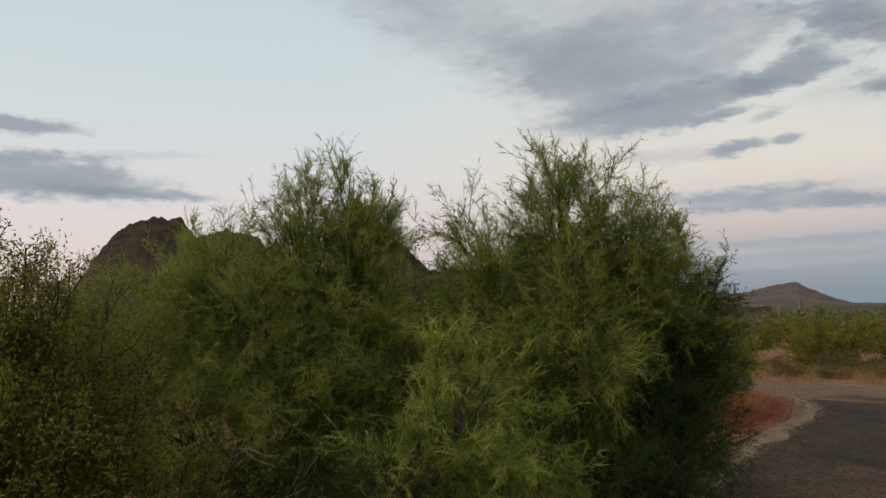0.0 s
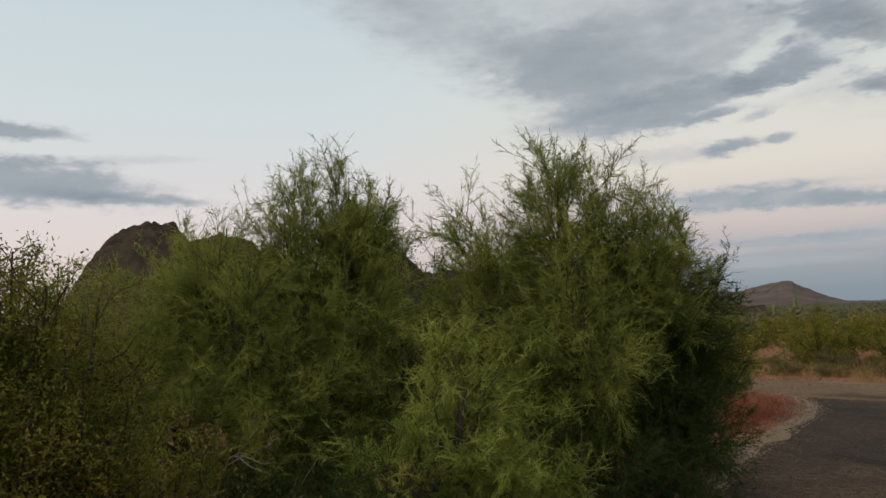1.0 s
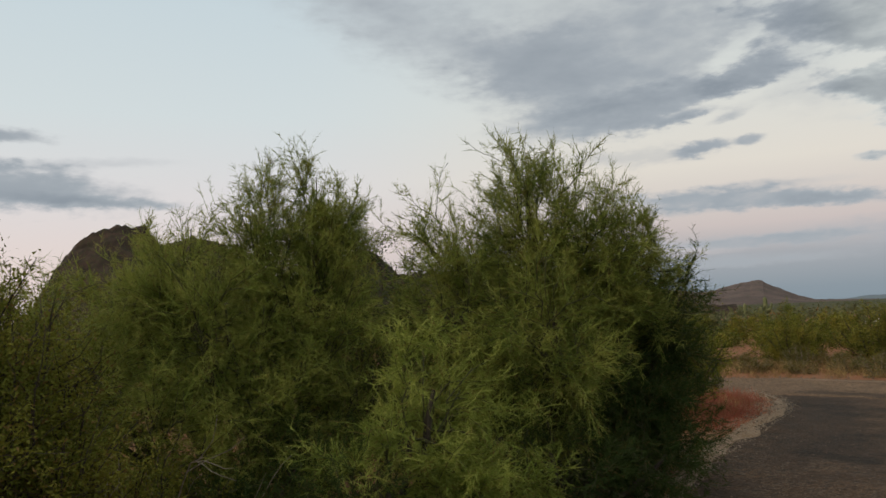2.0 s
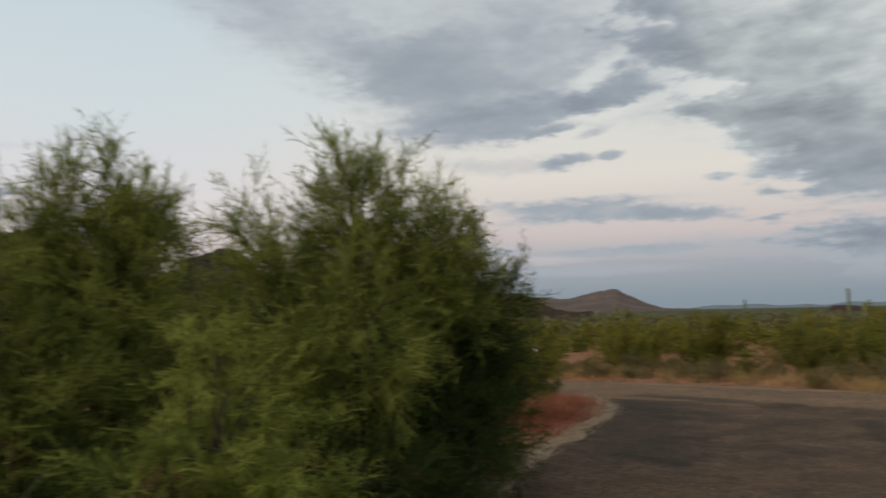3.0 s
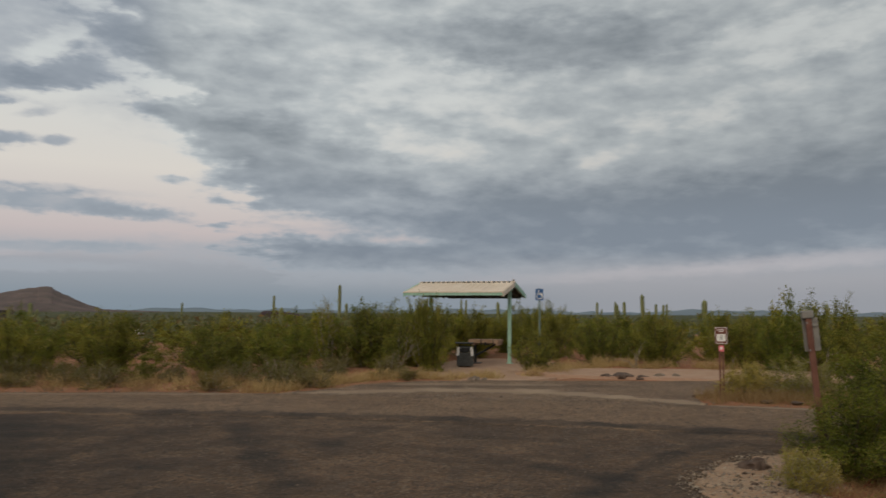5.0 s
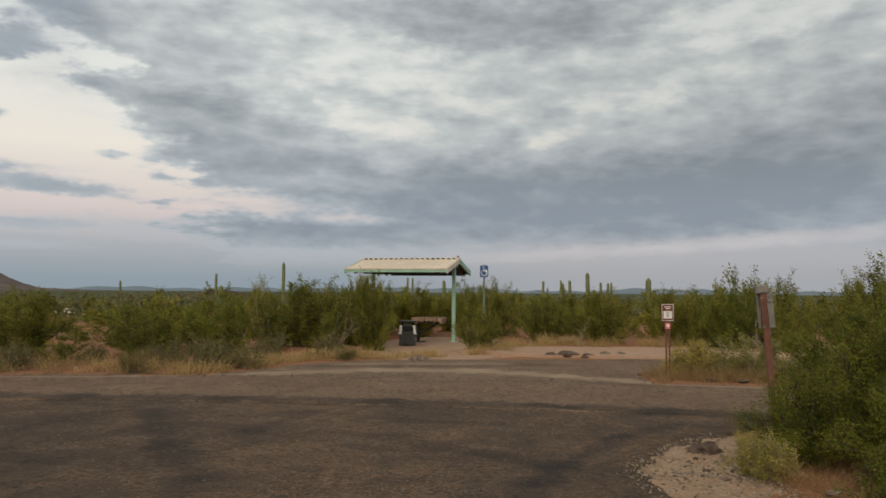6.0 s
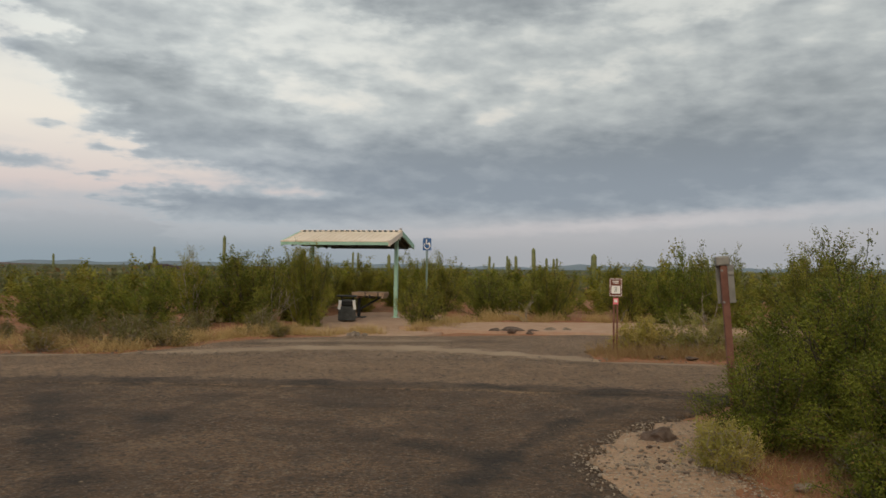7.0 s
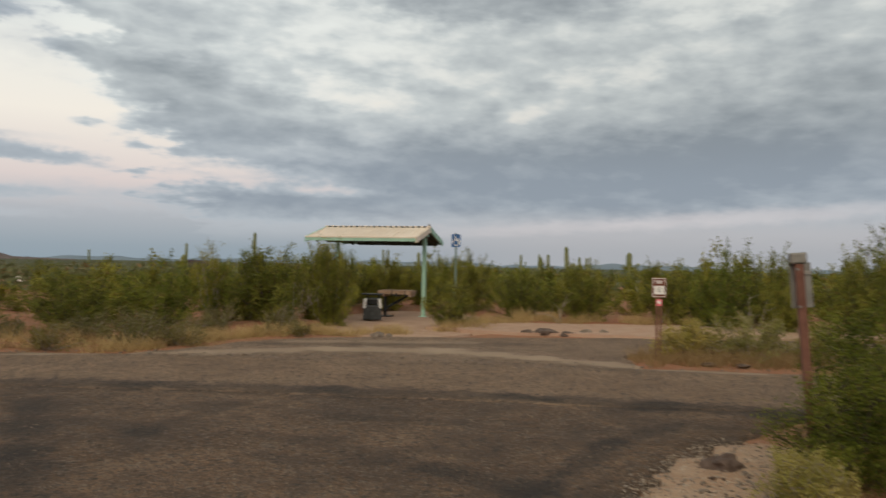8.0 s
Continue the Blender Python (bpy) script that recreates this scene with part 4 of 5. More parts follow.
def build_marker(m):
    root = thing("road_marker", m, "small brown marker with white card on thin post", "sign")
    part("post", boxed((0.05, 0.03, 0.95), (0, 0, 0.46), bevel=0.003), M_BROWNPOST, root)
    part("panel", boxed((0.13, 0.012, 0.12), (0, -0.02, 0.89), bevel=0.002), M_BROWNSIGN, root, "brown panel")
    part("card", boxed((0.11, 0.006, 0.065), (0, -0.029, 0.87), bevel=0.001), M_WHITE, root, "white card")
    return root


build_shelter(pose(-0.36, 23.5, -0.04, 0, 0, -12))
build_bin(pose(-1.55, 21.7, -0.03, 0, 0, 4))
build_table(pose(-1.02, 23.3, -0.035, 0, 0, -8))
build_parking_sign(pose(0.53, 20.5, -0.05, 0, 0, -3) @ Matrix.Diagonal((0.84, 1, 1, 1)))
build_site_sign(pose(3.75, 14.45, 0.0, 0, 0, -10) @ Matrix.Diagonal((0.88, 0.9, 0.97, 1)))
build_brown_post(pose(3.22, 8.05, 0.08, 0, -4.5, -12))
def build_utility_box(m):
    root = thing("utility_box", m, "low white utility box among the far creosotes", "box")
    part("body", boxed((1.05, 0.55, 0.30), (0, 0, 0.15), bevel=0.02), M_WHITE, root)
    part("lid", boxed((1.12, 0.62, 0.05), (0, 0, 0.325), bevel=0.012), M_WHITE, root)
    return root


build_marker(pose(-11.4, 12.6, -0.22, 0, 0, 40))

build_utility_box(pose(-23.6, 43.8, 0.0, 0, 0, 25))


# ---------------------------------------------------------------- rocks and gravel
def stone_shape(seed, level=2):
    bm = bmesh.new()
    if level:
        bmesh.ops.create_icosphere(bm, subdivisions=level, radius=1.0)
    else:
        bmesh.ops.create_cone(bm, cap_ends=False, segments=5, radius1=1.0, radius2=0.45, depth=1.1)
        bmesh.ops.holes_fill(bm, edges=[e for e in bm.edges if e.is_boundary and e.verts[0].co.z > 0])
        bmesh.ops.triangulate(bm, faces=bm.faces)
    for v in bm.verts:
        d = noise.noise(v.co * 1.1 + Vector((seed * 7.1, 0, 0))) * 0.45 + noise.noise(v.co * 2.9 + Vector((0, seed * 3.3, 0))) * 0.16
        v.co *= 1.0 + d
    return bm


def rock(x, y, size, flat, mat, label, seed, turn=0):
    bm = stone_shape(seed, 3)
    bmesh.ops.transform(bm, matrix=Matrix.Diagonal((size, size * 0.75, size * flat, 1)), verts=bm.verts)
    ob = part("rock", bm, mat)
    ob.matrix_basis = pose(x, y, float(ground_height(x, y)) + size * flat * 0.35 + 0.02, 0, 0, turn)
    return tagged(ob, label, "rock")


rock(2.52, 7.85, 0.15, 0.55, M_DARKSTONE, "dark rough stone on the gravel corner", 1, 20)
rock(2.75, 7.05, 0.06, 0.5, M_STONE, "pale pebbly stone in the gravel", 2, 60)
rock(2.75, 7.30, 0.08, 0.5, M_STONE, "brown half-buried stone beside the brittlebush", 3, 100)
rock(3.0, 6.45, 0.06, 0.5, M_STONE, "pale stone lying on red soil", 4, 10)
rock(2.05, 18.3, 0.15, 0.5, M_DARKSTONE, "dark stone on the bare dirt lane", 5, 30)
rock(2.4, 18.35, 0.26, 0.34, M_DARKSTONE, "low dark slab on the bare dirt lane", 6, 5)
rock(2.85, 18.3, 0.20, 0.28, M_DARKSTONE, "small dark slab on the bare dirt lane", 7, 50)
rock(3.3, 18.6, 0.16, 0.45, M_STONE, "pale stone at the dirt lane's edge", 8, 15)
rock(3.7, 18.7, 0.13, 0.5, M_STONE, "pale stone at the dirt lane's edge", 9, 75)
rock(-0.95, 17.4, 0.15, 0.7, M_STONE, "pale boulder at the start of the dirt pad", 10, 40)
rock(-0.75, 17.5, 0.10, 0.7, M_STONE, "small pale stone at the start of the dirt pad", 11, 80)
rock(4.3, 13.7, 0.10, 0.3, M_DARKSTONE, "dark flat stone at the road edge", 12, 0)
rock(4.75, 13.6, 0.10, 0.3, M_DARKSTONE, "flat brown stone at the road edge", 13, 30)
rock(-9.9, 9.0, 0.20, 0.35, M_STONE, "pale flat stone among the red weeds", 14, 30)


def gravel(name, count, spots, label, mat, small, large, level=1):
    """Many small stones; spots gives their places."""
    base = [stone_shape(k + 30, level) for k in range(4)]
    shapes = []
    for bm in base:
        bm.verts.ensure_lookup_table()
        bm.verts.index_update()
        shapes.append((np.array([v.co for v in bm.verts]), np.array([[v.index for v in f.verts] for f in bm.faces])))
        bm.free()
    x, y, z = spots
    verts, faces, total = [], [], 0
    for k in range(count):
        v, f = shapes[k % 4]
        size = small + (large - small) * RNG.random() ** 3
        a = RNG.random() * 6.28
        c, s = math.cos(a), math.sin(a)
        w = v * np.array([size, size * RNG.uniform(0.6, 1.0), size * RNG.uniform(0.4, 0.7)])
        w = np.stack([w[:, 0] * c - w[:, 1] * s, w[:, 0] * s + w[:, 1] * c, w[:, 2]], -1) + (x[k], y[k], z[k] + size * 0.1)
        verts.append(w)
        faces.append(f + total)
        total += len(v)
    ob = place(name, raw_mesh(name, np.concatenate(verts), np.concatenate(faces)), mat)
    return tagged(ob, label, "gravel", kind="stuff")


def beside(line, count, near, far, side, power=0.9):
    """Places beside a line, from near to far metres out on one side."""
    k = RNG.integers(0, len(line) - 1, count)
    t = RNG.random(count)[:, None]
    d = unit(line[k + 1] - line[k])
    out = np.stack([-d[:, 1], d[:, 0]], -1) * side
    return (line[k] * (1 - t) + line[k + 1] * t + out * (near + (far - near) * RNG.random(count) ** power)[:, None]).T


px, py = beside(smooth_line(DRIVE_LEFT[1:10]), 2000, -0.22, 0.62, 1)
gravel("gravel", 2000, (px, py, np.full(2000, 0.018)), "pale loose gravel on the driveway shoulder", M_STONE, 0.004, 0.022)
px, py = beside(smooth_line(DRIVE_LEFT[3:10]), 6500, -0.12, 0.46, 1)
gravel("gravel", 6500, (px, py, np.full(6500, 0.018)), "pale chips heaped along the driveway edge", M_PALESTONE, 0.003, 0.012, 0)
px, py = beside(smooth_line(DRIVE_RIGHT[2:8]), 1500, -0.16, 1.0, -1)
gravel("gravel", 1500, (px, py, np.full(1500, 0.018)), "loose pebbles on the corner shoulder", M_STONE, 0.004, 0.022)
px, py = beside(smooth_line(DRIVE_RIGHT[2:8]), 4200, -0.14, 1.0, -1)
gravel("gravel", 4200, (px, py, np.full(4200, 0.018)), "fine pale grit on the corner shoulder", M_PALESTONE, 0.003, 0.013)
px, py = beside(smooth_line(DRIVE_RIGHT[3:8]), 60, 0.1, 1.0, -1)
gravel("gravel", 60, (px, py, np.full(60, 0.02)), "dark coarse stones on the corner shoulder", M_DARKSTONE, 0.010, 0.035)
px, py = RNG.uniform(-5.5, 2.2, 10000), 3.2 + 7.2 * RNG.random(10000) ** 1.15
ok = inside(px, py, DRIVE_POLY)
px, py = px[ok], py[ok]
gravel("gravel", len(px) // 2, (px[::2], py[::2], np.full(len(px[::2]), 0.006)), "pale loose chippings bedded in the driveway asphalt", M_CHIP, 0.005, 0.019, 0)
gravel("gravel", len(px) // 2, (px[1::2], py[1::2], np.full(len(px[1::2]), 0.006)), "dark loose chippings bedded in the driveway asphalt", M_DARKSTONE, 0.006, 0.022, 0)
px, py = beside(LOOP_LINE[10:50], 900, -2.1, -1.4, 1)
gravel("gravel", 900, (px, py, np.full(900, 0.01)), "pale grit along the loop road edge", M_STONE, 0.006, 0.03)


# ---------------------------------------------------------------- plants
def flakes(at, size, lean=None):
    """Small leaf-shaped quads at places."""
    count = len(at)
    u = unit(RNG.normal(size=(count, 3)) + (0 if lean is None else lean))
    v = unit(np.cross(u, RNG.normal(size=(count, 3))))
    long, wide = size * RNG.uniform(0.7, 1.3, (count, 1)), size * RNG.uniform(0.3, 0.55, (count, 1))
    verts = np.stack([at - u * long, at + v * wide, at + u * long, at - v * wide], 1).reshape(-1, 3)
    return verts, np.arange(count * 4).reshape(-1, 4)


def palo_verde(name, m, lobes, mats, label, dense=1.0, tips=1.0, seed=1, bold=1.0):
    """A palo verde: limbs from the foot into each lobe, boughs, fine green twigs and twiglets.
    lobes: middle, radii, how strongly their twigs rise (or droop) and how full they are."""
    reseed(seed)
    root = thing(name, m, label, "tree")
    limbs, boughs, wands, sprays, sprigs = [], [], [], [], []
    for cx, cy, cz, rx, ry, rz, rise, full in lobes:
        mid, rad = np.array([cx, cy, cz]), np.array([rx, ry, rz]) * 0.9
        size = float(np.prod(rad) ** (1 / 3))
        foot = np.array([cx * 0.22 + RNG.normal() * 0.12, cy * 0.22 + RNG.normal() * 0.12, -0.05])
        here = []
        for _ in range(3):
            end = mid + RNG.normal(size=3).clip(-1, 0.6) * rad * 0.3
            bend = foot * 0.45 + end * 0.55 + np.array([0, 0, -0.15 * cz]) + RNG.normal(size=3) * 0.12
            t = np.linspace(0, 1, 9)[:, None]
            here.append((1 - t) ** 2 * foot + 2 * t * (1 - t) * bend + t * t * end + RNG.normal(size=(9, 3)) * 0.015 * t)
        here = np.array(here)
        limbs.append(here)
        count = int(36 * full * dense * size / 0.8)
        start, way, _ = along(here, count, 0.40, 1.0)
        ball = unit(RNG.normal(size=(count, 3))) * RNG.uniform(0.25, 0.95, (count, 1)) ** 0.6
        end = mid + ball * rad
        bend = (start + end) / 2 + RNG.normal(size=(count, 3)) * 0.12 * size + np.array([0, 0, 0.10 * size])
        t = np.linspace(0, 1, 7)[None, :, None]
        bough = (1 - t) ** 2 * start[:, None] + 2 * t * (1 - t) * bend[:, None] + t * t * end[:, None]
        bough[:, 1:] += RNG.normal(size=(count, 6, 3)) * 0.022
        boughs.append(bough)
        # wands leave the boughs and arch outwards; the sprays sit along them
        count = int(len(bough) * 7)
        start, way, _ = along(bough, count, 0.30, 1.0)
        out = unit((start - mid) / rad)
        top = np.clip(out[:, 2], 0, 1)
        d = way * 0.55 + out * 0.55 + RNG.normal(size=(count, 3)) * 0.50 + np.stack([0 * top, 0 * top, 0.8 * rise + 0.35 * top], -1)
        wand = grow(start, d, RNG.uniform(0.20, 0.55, count) * (1 + 0.25 * top * tips) * (0.62 + 0.40 * size), 7, 0.15, 0.10 * rise - 0.02)
        wands.append(wand)
        count = int(len(wand) * 8.5)
        start, way, _ = along(wand, count, 0.12, 1.0)
        d = way * 0.80 + RNG.normal(size=(count, 3)) * 0.46 + np.array([0, 0, 0.25 * rise])
        spray = grow(start, d, RNG.uniform(0.08, 0.28, count) * (0.7 + 0.4 * size), 5, 0.17, 0.10 * rise)
        sprays.append(spray)
        count = int(len(spray) * 15)
        start, way, _ = along(spray, count, 0.02, 1.0)
        d = unit(way * 0.85 + RNG.normal(size=(count, 3)) * 0.60 + np.array([0, 0, 0.1 * rise]))
        sprigs.append(np.stack([start, start + d * RNG.uniform(0.028, 0.10, (count, 1))], 1))
    limbs, boughs, wands, sprays, sprigs = (np.concatenate(p) for p in (limbs, boughs, wands, sprays, sprigs))
    v, f = tubes(limbs, taper(len(limbs), 9, 0.042, 0.014), 7)
    place("trunk", raw_mesh("trunk", v, f, True), M_BARK, root, "dark crooked trunks and limbs")
    v, f = merge(tubes(boughs, taper(len(boughs), 7, 0.010, 0.004), 4), tubes(wands, taper(len(wands), 7, 0.0038, 0.0016), 3))
    place("branchwork", raw_mesh("branchwork", v, f, True), M_GREENBARK, root, "thin green-barked branches")
    v, f = ribbons(sprays, taper(len(sprays), 5, 0.0046 * bold, 0.0022 * bold))
    crown = place("crown", raw_mesh("crown", v, f), {M_PALODARK: M_PALODARK, M_PALOFRESH: M_PALOFRESH}.get(mats, M_PALOBRIGHT), root, "feathery crown of fine green twigs")
    v, f = spikes(sprigs[:, 0], sprigs[:, 1], 0.0046 * bold)
    place("twiglet_haze", raw_mesh("twiglet_haze", v, f), mats, crown)
    return root


palo_verde("palo_verde_tree", pose(-6.3, 0.75, 0.0), [
    (-0.02, 0.60, 2.50, 0.38, 0.38, 0.75, 0.50, 1.7), (-0.22, 0.05, 2.30, 0.44, 0.46, 0.72, 0.42, 1.6), (-0.40, -0.66, 1.92, 0.62, 0.60, 0.66, 0.42, 1.15), (-0.30, -1.05, 1.60, 0.50, 0.50, 0.60, 0.45, 0.9),
    (0.15, 0.40, 1.55, 0.80, 0.75, 0.85, 0.10, 1.2), (0.20, -0.55, 1.45, 0.75, 0.75, 0.75, 0.05, 1.2), (0.25, -1.65, 1.22, 0.72, 0.66, 0.72, 0.10, 1.1), (0.55, -0.20, 0.80, 0.70, 0.70, 0.62, -0.1, 1.0), (0.45, 0.70, 0.80, 0.60, 0.60, 0.60, -0.1, 0.9), (0.60, -1.15, 0.72, 0.60, 0.60, 0.50, -0.1, 0.8)], M_PALO,
    "large feathery palo verde tree with yellow-green twigs")
palo_verde("palo_verde_tree", pose(-4.95, 2.9, 0.0), [
    (-0.02, -0.20, 2.36, 0.50, 0.50, 0.66, 0.45, 1.4), (-0.48, -0.82, 2.08, 0.50, 0.50, 0.58, 0.42, 1.0), (0.22, 0.16, 2.20, 0.48, 0.48, 0.58, 0.38, 1.3), (0.38, 0.52, 2.00, 0.48, 0.48, 0.66, 0.35, 1.0),
    (0.45, -0.55, 1.45, 0.62, 0.62, 0.62, -0.10, 1.2), (-0.15, -0.95, 1.55, 0.65, 0.65, 0.62, 0.0, 1.1), (-0.05, 0.05, 1.40, 0.70, 0.70, 0.75, 0.0, 1.1), (0.42, -0.62, 0.85, 0.48, 0.48, 0.50, -0.15, 0.5), (-0.55, -0.65, 0.95, 0.70, 0.70, 0.70, 0.05, 1.0)], M_PALO, "broad palo verde tree with open twiggy top")
# its dark twig colour paints the shaded right side of the thicket
palo_verde("palo_verde_tree", pose(-4.95, 3.85, 0.0), [
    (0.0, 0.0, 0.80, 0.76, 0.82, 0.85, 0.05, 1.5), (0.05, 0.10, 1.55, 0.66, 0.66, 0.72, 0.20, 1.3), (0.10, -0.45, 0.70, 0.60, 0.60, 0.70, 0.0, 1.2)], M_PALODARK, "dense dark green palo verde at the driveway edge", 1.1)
palo_verde("palo_verde_shrub", pose(-4.2, 1.05, 0.0), [
    (0.0, 0.0, 0.98, 0.36, 0.42, 0.62, -0.30, 0.9), (-0.05, 0.55, 0.62, 0.38, 0.42, 0.42, -0.40, 0.7), (0.12, 0.15, 0.38, 0.40, 0.48, 0.32, -0.25, 0.8), (0.05, -0.45, 0.48, 0.32, 0.36, 0.36, -0.2, 0.6)], M_PALOFRESH,
    "young palo verde with drooping bright yellow-green sprays", 0.75, 0.4, 5, 1.3)
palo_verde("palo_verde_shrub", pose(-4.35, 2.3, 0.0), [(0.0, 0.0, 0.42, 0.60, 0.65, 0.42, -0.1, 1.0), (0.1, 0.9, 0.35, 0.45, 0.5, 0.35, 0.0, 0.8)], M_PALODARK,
           "low spreading palo verde shoots in painted shade", 0.9, 0.4)
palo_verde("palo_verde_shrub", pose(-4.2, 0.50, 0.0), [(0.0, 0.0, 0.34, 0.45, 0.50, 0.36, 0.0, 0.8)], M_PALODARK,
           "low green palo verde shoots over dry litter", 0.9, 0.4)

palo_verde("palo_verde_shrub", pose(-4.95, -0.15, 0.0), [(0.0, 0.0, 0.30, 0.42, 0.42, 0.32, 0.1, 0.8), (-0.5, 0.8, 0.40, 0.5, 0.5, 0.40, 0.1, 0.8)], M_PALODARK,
           "low palo verde shoots in shade colours among red soil", 0.9, 0.4, 7)


def shrub_meshes(name, radius, height, stems, twigs, leaves, leaf, lift=0.55, clump=0.06, low=0.16, seed=None):
    """Stems that fan out from one foot, twigs, and leaves in clumps round the twigs' ends."""
    reseed(int(radius * 1000 + height * 7000 + leaves) if seed is None else seed)
    turn, q = RNG.uniform(0, 2 * np.pi, stems), np.sqrt(RNG.uniform(0.0, 1.0, stems))
    high = height * np.sqrt(np.clip(1.06 - q * q, 0.05, 1)) * RNG.uniform(0.72, 1.0, stems)
    rim = radius * q * RNG.uniform(0.85, 1.1, stems)
    end = np.stack([np.cos(turn) * rim, np.sin(turn) * rim, high], -1)
    foot = np.stack([np.cos(turn) * 0.10 * radius, np.sin(turn) * 0.10 * radius, np.full(stems, -0.04)], -1)
    bend = end * np.array([0.62, 0.62, 0.42]) + RNG.normal(size=(stems, 3)) * 0.05 * radius
    t = np.linspace(0, 1, 8)[None, :, None]
    stem = (1 - t) ** 2 * foot[:, None] + 2 * t * (1 - t) * bend[:, None] + t * t * end[:, None]
    stem[:, 1:] += RNG.normal(size=(stems, 7, 3)) * 0.012 * height
    start, d, _ = along(stem, twigs, low, 1.0)
    twig = grow(start, d * 0.7 + RNG.normal(size=(twigs, 3)) * 0.55 + np.array([0, 0, 0.35 * lift]), RNG.uniform(0.14, 0.36, twigs) * height / 1.6 + 0.04, 4, 0.2, 0.12 * lift)
    spot, d, _ = along(twig, leaves, 0.2, 1.0)
    v, f = merge(tubes(stem, taper(stems, 8, 0.011, 0.004) * (0.5 + 0.5 * height / 1.6), 4), ribbons(twig, taper(twigs, 4, 0.0080, 0.004)))
    wood = raw_mesh(name + "_wood", v, f, True)
    spot = spot + RNG.normal(size=(leaves, 3)) * clump * 0.5
    tip = spot + unit(RNG.normal(size=(leaves, 3)) + d * 0.5) * leaf * RNG.uniform(1.2, 2.6, (leaves, 1))
    v, f = spikes(spot, tip, leaf * RNG.uniform(0.7, 1.3, (leaves, 1)))
    return wood, raw_mesh(name + "_leaves", v, f)


def shrub(name, meshes, m, mats, label, category, group="", parts=("wood", "foliage")):
    root = thing(name, m, label, category, group)
    for part_name, me, mat in zip(parts, meshes, mats):
        place(part_name, me, mat, root)
    return root


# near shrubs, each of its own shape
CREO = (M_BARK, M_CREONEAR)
shrub("creosote_bush", shrub_meshes("left_creosote", 0.76, 1.98, 100, 1500, 90000, 0.0125, 0.6, 0.08, 0.55), pose(-4.42, -1.64, 0.0), (M_BARK, M_CREOLEFT), "tall open creosote bush with dark bare stems", "bush")
shrub("creosote_bush", shrub_meshes("left_creosote", 0.70, 1.05, 26, 300, 9000, 0.0125, 0.5, 0.05, 0.55), pose(-4.9, -0.75, 0.0), (M_BARK, M_CREOLEFT), "creosote bush among dry twigs and red soil", "bush")
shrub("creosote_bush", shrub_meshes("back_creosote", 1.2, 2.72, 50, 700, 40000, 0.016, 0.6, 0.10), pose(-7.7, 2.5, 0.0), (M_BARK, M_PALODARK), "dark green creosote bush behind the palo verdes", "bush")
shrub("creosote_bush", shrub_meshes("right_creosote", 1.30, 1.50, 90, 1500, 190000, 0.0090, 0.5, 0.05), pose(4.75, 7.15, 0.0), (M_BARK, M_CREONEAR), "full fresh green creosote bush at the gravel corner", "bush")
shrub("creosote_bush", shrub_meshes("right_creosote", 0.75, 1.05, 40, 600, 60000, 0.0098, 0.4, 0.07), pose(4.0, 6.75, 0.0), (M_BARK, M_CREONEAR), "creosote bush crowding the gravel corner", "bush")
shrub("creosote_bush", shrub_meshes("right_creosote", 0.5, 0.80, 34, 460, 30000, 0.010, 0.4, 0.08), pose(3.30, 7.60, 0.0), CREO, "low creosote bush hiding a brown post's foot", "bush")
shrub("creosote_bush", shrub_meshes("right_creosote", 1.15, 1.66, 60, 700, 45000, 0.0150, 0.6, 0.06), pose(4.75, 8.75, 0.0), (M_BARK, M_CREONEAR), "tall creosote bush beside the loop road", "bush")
shrub("creosote_bush", shrub_meshes("right_creosote", 0.8, 1.42, 50, 700, 48000, 0.0128, 0.5, 0.05, 0.1), pose(4.25, 7.95, 0.0), CREO, "full creosote bush behind a brown post", "bush")
shrub("creosote_bush", shrub_meshes("drive_creosote", 1.05, 2.15, 50, 700, 42000, 0.0165, 0.4, 0.08), pose(-7.5, 6.9, 0.0), (M_BARK, M_CREOLITE), "full olive green creosote bush beside the driveway", "bush")
shrub("creosote_bush", shrub_meshes("right_creosote", 0.75, 0.95, 34, 460, 32000, 0.0105, 0.4, 0.08), pose(4.05, 5.75, 0.0), CREO, "creosote bush over red soil and dry twigs", "bush")
shrub("brittlebush", shrub_meshes("brittlebush", 0.27, 0.34, 60, 360, 14000, 0.0095, 0.6, 0.03), pose(2.68, 6.95, 0.0), (M_DRYWOOD, M_BRITTLE), "rounded yellow-green brittlebush on the gravel corner", "bush")
shrub("creosote_bush", shrub_meshes("right_creosote", 0.62, 0.42, 40, 500, 30000, 0.0095, 0.3, 0.05, 0.05), pose(4.0, 6.25, 0.0), CREO, "low creosote bush spreading over red soil", "bush")
shrub("creosote_bush", shrub_meshes("right_creosote", 0.55, 0.36, 36, 420, 24000, 0.0095, 0.3, 0.05, 0.05), pose(3.42, 6.05, 0.0), CREO, "low dark creosote sprouts on red soil", "bush")
shrub("brittlebush", shrub_meshes("brittlebush", 0.25, 0.34, 40, 160, 3000, 0.014, 0.5, 0.04), pose(3.62, 6.7, 0.0), (M_DRYWOOD, M_SAGE), "small grey-green brittlebush over red soil", "bush")
shrub("brittlebush", shrub_meshes("brittlebush", 0.28, 0.42, 40, 160, 2600, 0.016, 0.5, 0.03), pose(-4.3, -0.05, 0.0), (M_DRYWOOD, M_SAGE), "small pale grey-leaved brittlebush under the palo verdes", "bush")
